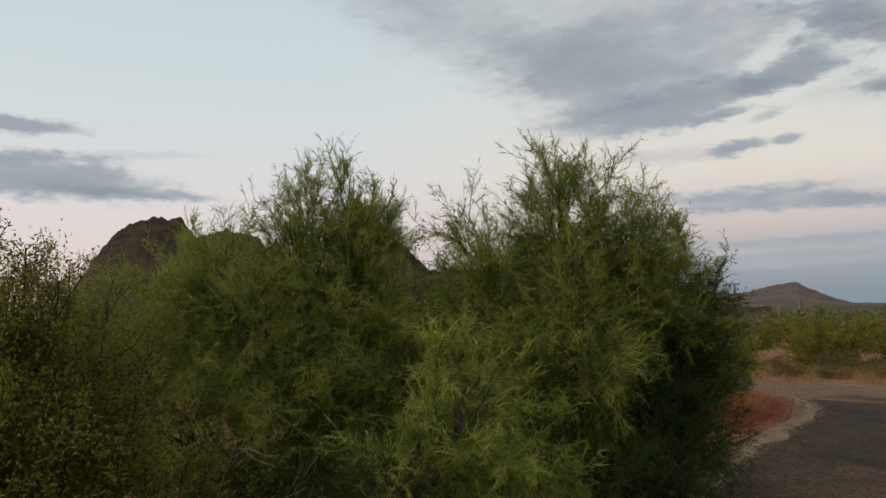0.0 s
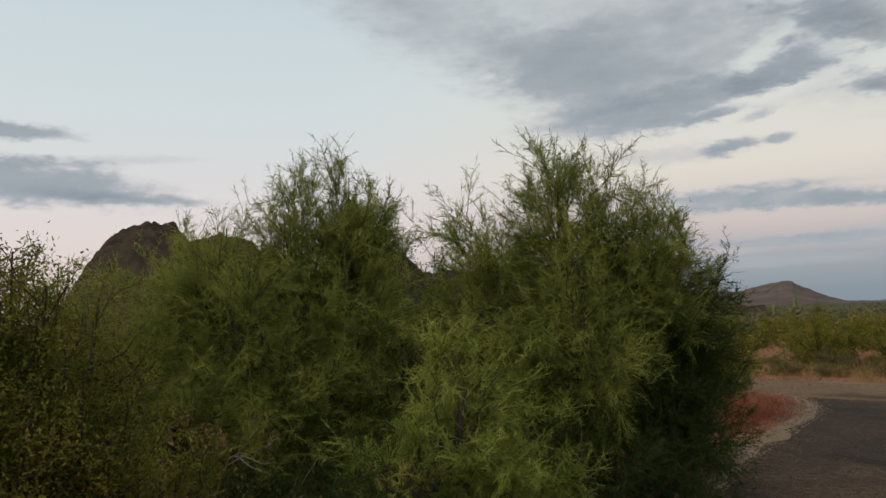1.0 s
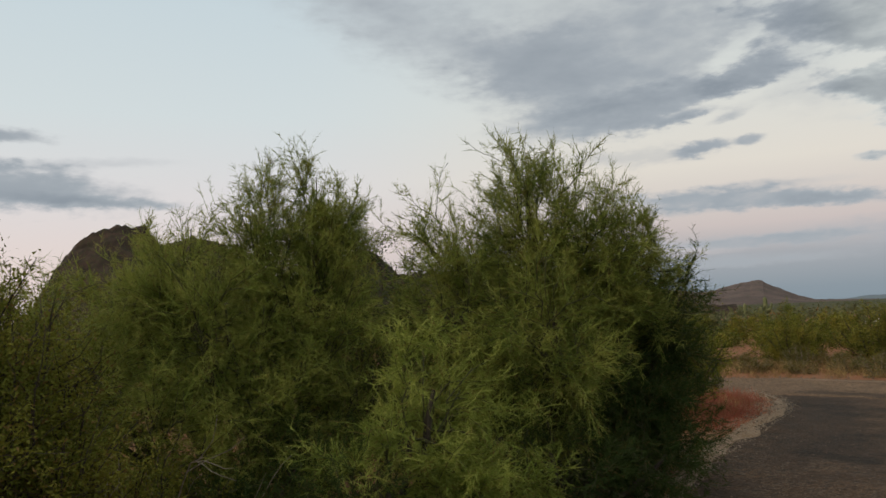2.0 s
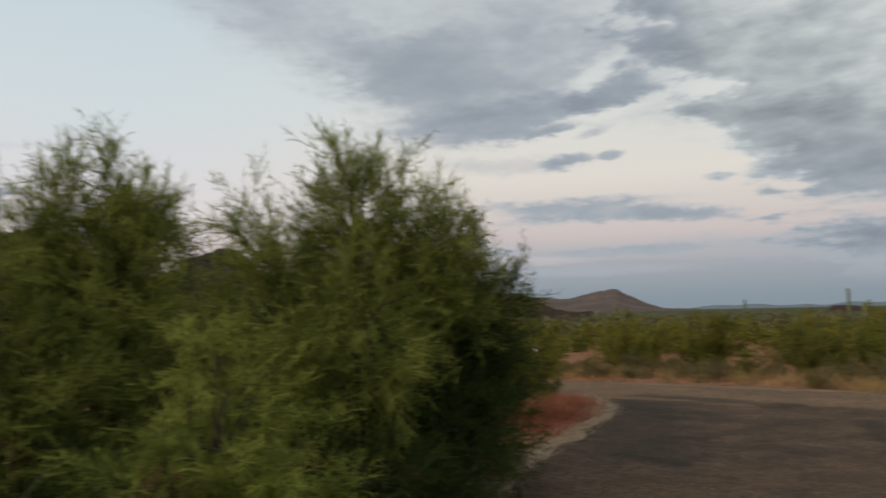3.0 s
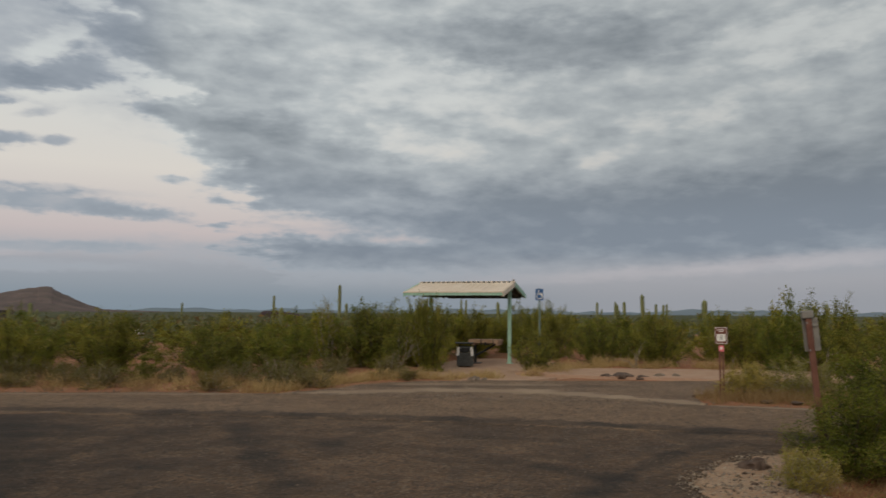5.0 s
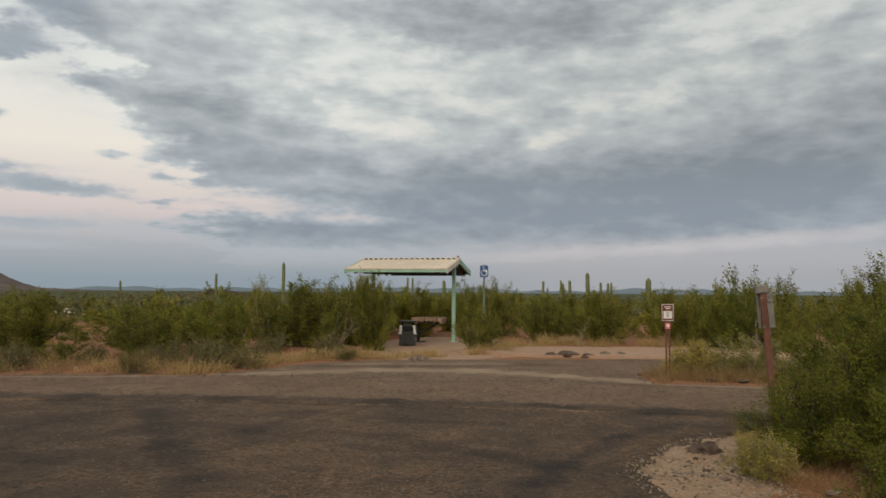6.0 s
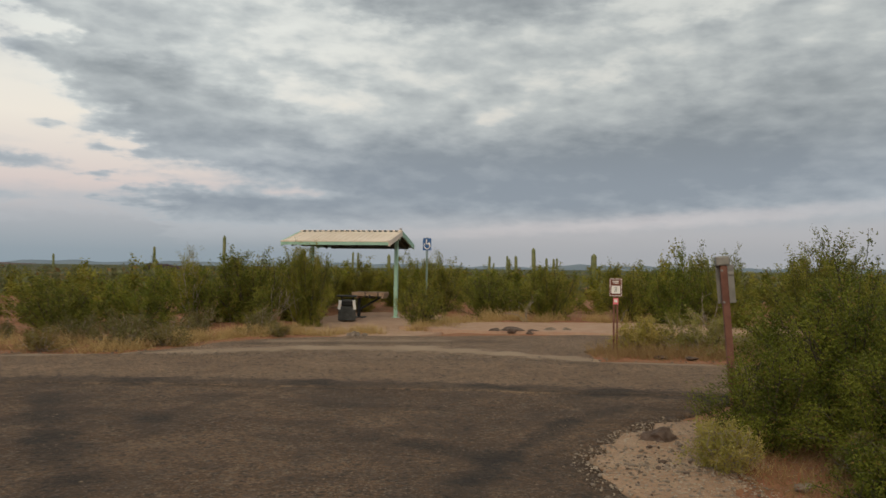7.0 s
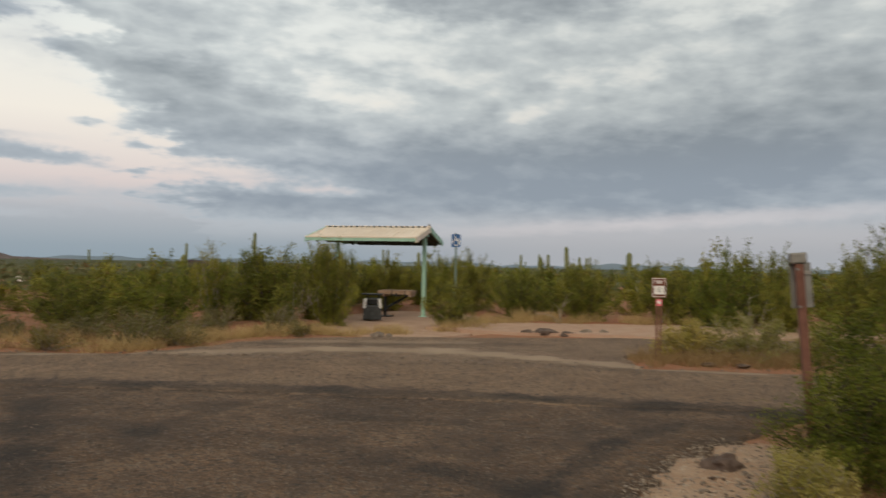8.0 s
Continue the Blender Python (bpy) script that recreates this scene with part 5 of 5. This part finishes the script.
for x, y, r, h, mat, text in ((4.25, 14.7, 0.52, 0.58, M_BRITTLE, "yellowish brittlebush beside the notice sign"), (5.25, 14.5, 0.85, 0.70, M_BRITTLE, "broad dry yellowish brittlebush at the road edge"),
                              (6.2, 14.4, 0.6, 0.55, M_BRITTLE, "dry yellowish brittlebush at the road edge"), (0.35, 19.9, 0.66, 1.15, M_CREO, "low creosote bush round a sign post")):
    shrub("bursage" if mat is M_SAGE else "brittlebush" if mat is M_BRITTLE else "creosote_bush", shrub_meshes("edge_shrub", r, h, 40, 260, 8000, 0.019, 0.4, 0.08), pose(x, y, 0.0), (M_BARK if mat is M_CREO else M_DRYWOOD, mat), text, "bush")


# creosote flats beyond the road: a few shapes, many bushes
NEAR_SHAPES = [shrub_meshes("creosote", 0.95, 1.5, 20, 170, 17000, 0.0180, 0.5, 0.09, 0.06, k) for k in range(5)]
DENSE_SHAPES = [shrub_meshes("creosote", 0.95, 1.4, 30, 280, 21000, 0.0185, 0.5, 0.08, 0.05, k + 20) for k in range(4)]
FAR_SHAPES = [shrub_meshes("creosote", 1.05, 1.5, 9, 56, 3000, 0.041, 0.5, 0.15, 0.08, k) for k in range(4)]
SAGE_SHAPES = [shrub_meshes("bursage", 0.42, 0.45, 20, 80, 2200, 0.019, 0.4, 0.07, 0.16, k) for k in range(3)]
for group in NEAR_SHAPES + DENSE_SHAPES + FAR_SHAPES:
    group[0].materials.append(M_BARK)
for k, group in enumerate(NEAR_SHAPES + DENSE_SHAPES + FAR_SHAPES):
    group[1].materials.append(M_CREOLITE if k % 3 == 1 else M_CREO)
for k, group in enumerate(SAGE_SHAPES):
    group[0].materials.append(M_DRYWOOD)
    group[1].materials.append(M_SAGE)


def scatter():
    """Bushes set apart from one another, clear of road, pad and lane."""
    taken = [(4.45, 6.95, 1.2), (4.75, 8.75, 1.1), (-7.5, 6.9, 0.9), (3.22, 8.05, 1.0), (4.15, 14.7, 0.5), (5.15, 14.6, 0.8), (0.35, 19.9, 0.7), (3.75, 14.45, 0.6), (6.2, 14.4, 0.6)]

    reseed(11)

    def free(x, y, gap):
        return all((x - a) ** 2 + (y - b) ** 2 > (gap + c) ** 2 for a, b, c in taken)

    def add(x, y, size, tall, shapes, name, text, group):
        taken.append((x, y, 0.62 * size))
        meshes = shapes[RNG.integers(len(shapes))]
        m = pose(x, y, float(ground_height(x, y)), 0, 0, RNG.uniform(0, 360)) @ Matrix.Diagonal((size, size, tall, 1))
        shrub(name, meshes, m, (None, None), text, "bush", group)

    flats = ("creosote_bush", "olive green creosote bush on the desert flat", "creosote bushes on the flat")
    # the taller ones that frame the shelter
    beside_shelter = ((-3.5, 19.6, 1.2, 1.3), (-2.3, 19.9, 0.75, 1.5), (-4.4, 20.2, 1.1, 1.15), (-3.0, 21.8, 0.9, 1.45), (-5.6, 18.3, 1.0, 1.0), (-9.3, 16.6, 1.15, 1.05),
        (-6.9, 17.2, 1.0, 0.9), (-11.6, 17.0, 1.1, 1.0), (1.0, 26.0, 1.0, 1.2), (-0.4, 28.0, 1.0, 1.22), (-1.6, 26.5, 1.0, 1.18), (-2.9, 26.0, 1.0, 1.25),
        (0.4, 30.5, 1.1, 1.35))
    behind_lane = ((2.2, 22.6, 1.0, 1.05), (3.9, 22.4, 1.1, 1.15), (6.0, 22.3, 1.1, 1.2), (8.2, 21.8, 1.2, 1.5), (10.6, 20.6, 1.2, 1.55), (12.6, 18.8, 1.2, 1.5),
        (8.0, 20.099999999999998, 0.8, 0.9), (7.6, 12.9, 0.95, 1.12), (9.3, 13.4, 1.15, 1.3), (11.3, 13.2, 1.2, 1.32), (8.2, 8.0, 1.1, 1.25), (10.5, 7.2, 1.1, 1.3),
        (6.9, 21.0, 1.0, 1.35), (9.6, 19.6, 1.1, 1.5))
    for x, y, size, tall in beside_shelter + behind_lane:
        add(x, y, size, tall, DENSE_SHAPES, *flats)
    tries = 0
    while tries < 2600:
        tries += 1
        far = 13.0 + 27.0 * RNG.random() ** 0.8
        az = math.radians(RNG.uniform(-48, 66))
        x, y = -far * math.sin(az) + 0.3, far * math.cos(az)
        if on_pad(x, y) or off_road(x, y) < (2.4 if az > 0.15 else 1.7) or (y < 14 and x > -9):
            continue
        size = RNG.uniform(0.65, 1.2)
        gap = 0.32 + far * 0.036
        if not free(x, y, gap):
            continue
        add(x, y, size, size * RNG.uniform(0.58, 1.22) * ((0.86 if far < 18 else 0.76) if 8 < math.degrees(az) < 50 else 1.14), NEAR_SHAPES if far < 19 else FAR_SHAPES, *flats)
    # behind the palo verdes, towards the rocky hill
    tries = 0
    while tries < 260:
        tries += 1
        far = 10.0 + 40.0 * RNG.random()
        az = math.radians(RNG.uniform(50, 100))
        x, y = -far * math.sin(az), far * math.cos(az) - 1.0
        if off_road(x, y) < 1.2 or not free(x, y, 1.5) or math.hypot(x + 5.6, y - 1.6) < 4.0:
            continue
        add(x, y, RNG.uniform(0.8, 1.2), RNG.uniform(0.8, 1.2), NEAR_SHAPES if far < 20 else FAR_SHAPES, *flats)
    # grey low shrubs along the far side of the road
    edge = smooth_line([(-16.0, 9.8), (-13.5, 12.2), (-11, 13.7), (-8, 14.5), (-5, 14.9), (-3.8, 16.8), (-2.8, 18.0)], 10)
    for _ in range(85):
        p = edge[RNG.integers(len(edge))] + RNG.normal(size=2) * 0.7 + np.array([0, 0.4])
        if off_road(*p) > 0.5 and free(p[0], p[1], 0.05):
            size = RNG.uniform(0.6, 1.25)
            add(p[0], p[1], size, size * RNG.uniform(0.7, 1.1), SAGE_SHAPES, "bursage", "dry grey-green bursage at the road verge", "bursage along the verge")


scatter()


# ---------------------------------------------------------------- saguaros
def column(radius, height, ribs=13, rings=14, lean=(0.0, 0.0)):
    """A ribbed cactus column with a rounded crown."""
    t = np.linspace(0, 1, rings) ** 0.8
    sides = ribs * 2
    a = np.arange(sides) * 2 * np.pi / sides
    cap = np.clip((1 - t) * height / (radius * 1.3), 0, 1)
    r = radius * np.sqrt(np.clip(1 - (1 - cap) ** 2, 0.0, 1)) * (0.86 + 0.14 * np.sin(np.clip(t * 3.0, 0, np.pi)))
    rib = np.where(np.arange(sides) % 2 == 0, 1.0, 0.80)
    verts = np.stack([r[:, None] * rib * np.cos(a) + lean[0] * t[:, None], r[:, None] * rib * np.sin(a) + lean[1] * t[:, None], np.broadcast_to((t * height)[:, None], (rings, sides))], -1).reshape(-1, 3)
    n = np.arange(rings - 1)[:, None] * sides
    k = np.arange(sides)[None]
    faces = np.stack([n + k, n + (k + 1) % sides, n + (k + 1) % sides + sides, n + k + sides], -1).reshape(-1, 4)
    return verts, faces


def arm_path(radius, out, rise, base):
    """An arm that leaves the trunk level and turns upright."""
    t = np.linspace(0, 1, 12)
    x = out * np.minimum(np.sin(np.clip(t * 2.2, 0, np.pi / 2)), 1)
    z = base + rise * np.clip(t - 0.15, 0, 1) ** 1.2
    path = np.stack([x, 0 * x, z], -1)[None]
    r = radius * np.sqrt(np.clip(1 - np.clip((t - 0.86) / 0.16, 0, 1) ** 2, 0.05, 1))
    return tubes(path, r[None], 12)


def saguaro(az, el, far, radius, arms=()):
    a = math.radians(az)
    x, y = 0.44 - far * math.sin(a), 0.1 + far * math.cos(a)
    foot = float(ground_height(x, y)) - 0.05
    height = 1.46 + far * math.tan(math.radians(el)) - foot
    root = thing("saguaro", pose(x, y, foot, 0, 0, RNG.uniform(0, 360) if not arms else math.degrees(a)), "tall green ribbed saguaro cactus" if not arms else "green saguaro cactus with upturned arms", "cactus", "saguaros on the flat")
    radius *= 0.78
    v, f = column(radius, height, lean=(RNG.normal() * 0.05, RNG.normal() * 0.05))
    place("trunk", raw_mesh("trunk", v, f, True), M_CACTUS, root)
    for out, rise, base in arms:
        v, f = arm_path(radius * 0.62, out, rise * height, base * height)
        place("arm", raw_mesh("arm", v, f, True), M_CACTUS, root)
    return root


PLAIN_SAGUAROS = ((14.6, 2.1, 73, 0.2, ()), (14.1, 0.7, 75, 0.2, ()), (19.35, 1.25, 95, 0.2, ()), (18.85, 0.35, 44, 0.19, ()), (25.7, 0.65, 130, 0.22, ()), (35.2, 0.55, 52, 0.17, ((0.35, 0.28, 0.55), (-0.32, 0.2, 0.5))),
    (36.4, 0.1, 58, 0.17, ()), (33.4, -0.2, 60, 0.15, ()), (16.5, 0.15, 90, 0.18, ()), (29.8, -0.85, 70, 0.2, ()), (40.5, -0.2, 48, 0.17, ()))
FLAT_SAGUAROS = ((5.55, 1.1, 80, 0.14, ()), (5.2, 1.05, 82, 0.14, ()), (2.75, 0.9, 50, 0.15, ((0.3, 0.3, 0.45),)), (2.2, 0.3, 55, 0.15, ()), (-4.45, 0.9, 70, 0.15, ((0.42, 0.3, 0.5),)), (-5.75, 0.95, 85, 0.16, ()),
    (-5.95, 0.75, 85, 0.15, ()), (-6.45, 0.95, 78, 0.2, ()), (-7.75, 1.5, 55.6, 0.19, ((0.4, 0.2, 0.42),)), (-8.65, 0.8, 82, 0.18, ()), (-9.15, 0.75, 84, 0.18, ()), (-9.4, 0.8, 84, 0.14, ()),
    (-11.9, 1.1, 45, 0.21, ()), (-19.7, 0.85, 62, 0.16, ()), (-28.3, 0.9, 60, 0.17, ()))
for row in PLAIN_SAGUAROS + FLAT_SAGUAROS:
    saguaro(*row)


# ---------------------------------------------------------------- grass, weeds, far scrub
def blades(name, x, y, z, tall, wide, mat, label, bend=0.35, category="grass", spread=0.5):
    count = len(x)
    start = np.stack([x, y, z - 0.01], -1)
    way = RNG.normal(size=(count, 3)) * spread + np.array([0, 0, 1.0])
    way[:, 2] = np.abs(way[:, 2])
    path = grow(start, way, tall, 3, bend * 0.5, -bend * 0.2)
    v, f = ribbons(path, taper(count, 3, 1.0, 0.35) * wide)
    return tagged(place(name, raw_mesh(name, v, f), mat), label, category, kind="stuff")


def tufted(line, tufts, per, near, far, side, scatter_r=0.10):
    x, y = beside(line, tufts, near, far, side)
    x, y = np.repeat(x, per) + RNG.normal(size=tufts * per) * scatter_r, np.repeat(y, per) + RNG.normal(size=tufts * per) * scatter_r
    ok = off_road(x, y) > 0.08
    return x[ok], y[ok], ground_height(x[ok], y[ok])


x, y, z = tufted(LOOP_LINE[8:64], 160, 34, -1.5, -3.9, 1)
ok = (y > 12.6) & ~on_pad(x, y)
x, y, z = x[ok], y[ok], z[ok]
blades("dry_grass", x, y, z, RNG.uniform(0.06, 0.22, len(x)), 0.009, M_DRYGRASS, "dry brown grass along the road verge")
verge = smooth_line([(-17.5, 6.0), (-15.6, 9.2), (-13.2, 11.7), (-10.6, 13.1), (-7.8, 13.75), (-5.2, 14.3)], 8)
x, y, z = tufted(verge, 95, 40, -0.1, 1.5, 1, 0.12)
blades("dry_grass", x, y, z, RNG.uniform(0.08, 0.30, len(x)), 0.010, M_STRAW, "dry yellow grass on the outer verge of the bend")
x, y, z = tufted(verge, 200, 40, -0.1, 2.6, 1, 0.16)
blades("dry_grass", x, y, z, RNG.uniform(0.08, 0.26, len(x)), 0.011, M_DRYGRASS, "brown dry grass on the outer verge of the bend")
rim = smooth_line([(-4.6, 13.6), (-3.7, 15.2), (-2.8, 16.7), (-1.5, 17.6), (-0.3, 17.9)], 8)
x, y, z = tufted(rim, 110, 40, 0.0, 0.7, 1)
blades("dry_grass", x, y, z, RNG.uniform(0.10, 0.30, len(x)), 0.011, M_STRAW, "dry yellow grass tufts beside the pull-out")
rim = smooth_line([(0.6, 18.6), (1.2, 20.2), (3.0, 21.4), (6.0, 21.6), (9.0, 20.9)], 8)
x, y, z = tufted(rim, 120, 40, 0.0, 0.6, 1)
blades("dry_grass", x, y, z, RNG.uniform(0.12, 0.36, len(x)), 0.011, M_STRAW, "dry yellow grass behind the bare dirt lane")
rim = smooth_line([(3.4, 13.6), (4.4, 13.8), (5.6, 13.7), (7.0, 13.4), (9.0, 12.9)], 8)
x, y, z = tufted(rim, 170, 40, -0.15, 1.5, 1)
blades("dry_grass", x, y, z, RNG.uniform(0.10, 0.30, len(x)), 0.008, M_DRYGRASS, "dry grass round the notice sign")
x, y, z = tufted(smooth_line(DRIVE_RIGHT[1:9]), 14, 26, 0.6, 1.9, -1)
blades("dry_grass", x, y, z, RNG.uniform(0.05, 0.16, len(x)), 0.004, M_STRAW, "sparse dry grass on the gravel corner")
x, y, z = tufted(smooth_line(DRIVE_LEFT[2:9]), 150, 26, 0.45, 1.6, 1)
blades("dry_grass", x, y, z, RNG.uniform(0.05, 0.20, len(x)), 0.004, M_STRAW, "sparse dry grass beside the gravel shoulder")
bed = smooth_line([(-6.4, 6.2), (-7.0, 7.4), (-7.7, 8.6), (-8.6, 9.6), (-9.7, 10.1)], 8)
x, y, z = tufted(bed, 400, 40, -0.55, 1.3, 1, 0.12)
blades("red_weeds", x, y, z, RNG.uniform(0.06, 0.24, len(x)), 0.007, M_RED, "low bed of red dry weeds by the driveway", 0.5, "weeds", 0.7)
x, y, z = tufted(bed, 80, 40, 0.2, 1.6, 1)
blades("dry_grass", x, y, z, RNG.uniform(0.10, 0.32, len(x)), 0.007, M_STRAW, "dry straw among the red weeds")
for k, (x0, y0) in enumerate(((-8.8, 9.7), (-7.6, 6.6), (-9.6, 10.0))):
    shrub("weed_bush", shrub_meshes("weed_bush", 0.38, 0.42, 26, 160, 4000, 0.014, 0.4, 0.05), pose(x0, y0, 0.0), (M_BARK, M_PALODARK), "low dark green bush in the red weeds", "bush")
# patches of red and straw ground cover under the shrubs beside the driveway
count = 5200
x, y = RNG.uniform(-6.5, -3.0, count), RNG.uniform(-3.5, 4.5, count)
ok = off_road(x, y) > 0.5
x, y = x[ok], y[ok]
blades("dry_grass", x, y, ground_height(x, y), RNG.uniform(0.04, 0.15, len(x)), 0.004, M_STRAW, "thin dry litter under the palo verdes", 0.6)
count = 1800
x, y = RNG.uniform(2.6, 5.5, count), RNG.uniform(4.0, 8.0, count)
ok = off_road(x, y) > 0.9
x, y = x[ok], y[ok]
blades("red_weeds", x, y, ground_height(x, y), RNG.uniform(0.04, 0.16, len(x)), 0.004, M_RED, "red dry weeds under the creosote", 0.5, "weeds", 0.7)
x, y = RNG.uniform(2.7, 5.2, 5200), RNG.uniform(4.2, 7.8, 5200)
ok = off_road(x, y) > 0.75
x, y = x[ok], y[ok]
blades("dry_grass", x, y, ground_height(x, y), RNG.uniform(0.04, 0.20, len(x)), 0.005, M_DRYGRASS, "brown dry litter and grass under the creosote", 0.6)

# tall yellow flower stalks by the dirt pad, and dead sticks
def dead_sticks(name, x, y, count, tall, label, mat=M_DRYWOOD, thick=0.006, spread=0.6, category="branch"):
    start = np.stack([RNG.normal(size=count) * 0.05, RNG.normal(size=count) * 0.05, np.full(count, -0.02)], -1)
    way = RNG.normal(size=(count, 3)) * spread + np.array([0, 0, 0.8])
    main = grow(start, way, RNG.uniform(0.6, 1.0, count) * tall, 7, 0.20, -0.02)
    s, d, _ = along(main, count * 5, 0.3, 1.0)
    fine = grow(s, d + RNG.normal(size=(count * 5, 3)) * 0.5, RNG.uniform(0.15, 0.4, count * 5) * tall, 5, 0.22)
    v, f = merge(tubes(main, taper(count, 7, thick, thick * 0.5), 4), tubes(fine, taper(count * 5, 5, thick * 0.5, thick * 0.25), 3))
    ob = place(name, raw_mesh(name, v, f, True), mat)
    ob.matrix_basis = pose(x, y, float(ground_height(x, y)))
    return tagged(ob, label, category)


dead_sticks("dry_stalks", 1.05, 19.3, 22, 0.6, "dry yellow flower stalks beside the sign", M_STRAW, 0.008, 0.35)
dead_sticks("dead_branch", -4.75, -0.65, 12, 1.1, "bleached dead twigs among the creosote", M_DRYWOOD, 0.007, 0.8)
dead_sticks("dead_branch", -4.0, -1.2, 16, 0.7, "tangle of dark dead twigs on red soil", M_BARK, 0.007, 1.2)
dead_sticks("dead_branch", -4.55, 2.9, 14, 0.4, "pale dry twigs at the driveway edge", M_DRYWOOD, 0.004, 0.5)
dead_sticks("dead_branch", 3.3, 6.55, 3, 0.6, "bleached dead stick lying over gravel", M_DRYWOOD, 0.006, 3.0)
dead_sticks("dead_branch", 4.1, 6.0, 12, 0.8, "grey dry twigs under the creosote", M_DRYWOOD, 0.005, 0.9)
shrub("creosote_bush", shrub_meshes("tall_creosote", 0.50, 1.92, 14, 150, 5000, 0.0165, 1.2, 0.07, 0.68, 61), pose(-2.45, 20.1, 0.0), (M_DRYWOOD, M_CREO), "tall leggy creosote with pale stems beside the shelter", "bush")
shrub("creosote_bush", shrub_meshes("tall_creosote", 0.55, 1.78, 9, 70, 2600, 0.0175, 1.2, 0.07, 0.70, 62), pose(-5.0, 19.8, 0.0), (M_DRYWOOD, M_CREO), "leggy creosote with few leafy tips above the others", "bush")
shrub("creosote_bush", shrub_meshes("tall_creosote", 0.50, 1.72, 7, 60, 2200, 0.0175, 1.2, 0.07, 0.72, 63), pose(-4.1, 20.0, 0.0), (M_DRYWOOD, M_CREO), "leggy creosote with few leafy tips above the others", "bush")
dead_sticks("dead_branch", -3.0, 18.9, 4, 1.1, "pale leaning dead stems before the creosotes", M_DRYWOOD, 0.007, 0.45)
dead_sticks("dead_branch", 5.4, 20.9, 4, 0.7, "pale dead twigs on the bare dirt", M_DRYWOOD, 0.010, 0.8)
dead_sticks("dead_branch", 3.0, 20.9, 3, 0.9, "pale dead stem on the bare dirt", M_DRYWOOD, 0.010, 0.4)
dead_sticks("dead_branch", 7.2, 19.6, 6, 1.0, "bare pale branch before the creosotes", M_DRYWOOD, 0.012, 0.5)


def far_scrub():
    """Uncountable scrub out on the plain."""
    count = 6500
    far = 36 * (1500 / 36) ** (RNG.random(count) ** 1.25)
    az = np.radians(RNG.uniform(-55, 100, count))
    x, y = -far * np.sin(az), far * np.cos(az)
    ok = off_road(x, y) > 3
    x, y, far = x[ok], y[ok], far[ok]
    size = RNG.uniform(0.6, 1.15, len(x)) * (1 + far / 900)
    per = 15
    d = unit(RNG.normal(size=(len(x), per, 3)))
    d[..., 2] = np.abs(d[..., 2])
    at = np.stack([x, y, ground_height(x, y)], -1)[:, None] + d * size[:, None, None] * np.array([1.0, 1.0, 1.15]) * RNG.uniform(0.5, 1.0, (len(x), per, 1))
    v, f = flakes(at.reshape(-1, 3), np.repeat(size, per)[:, None] * 0.20)
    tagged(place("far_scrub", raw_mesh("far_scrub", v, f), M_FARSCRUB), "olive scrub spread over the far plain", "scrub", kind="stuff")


far_scrub()
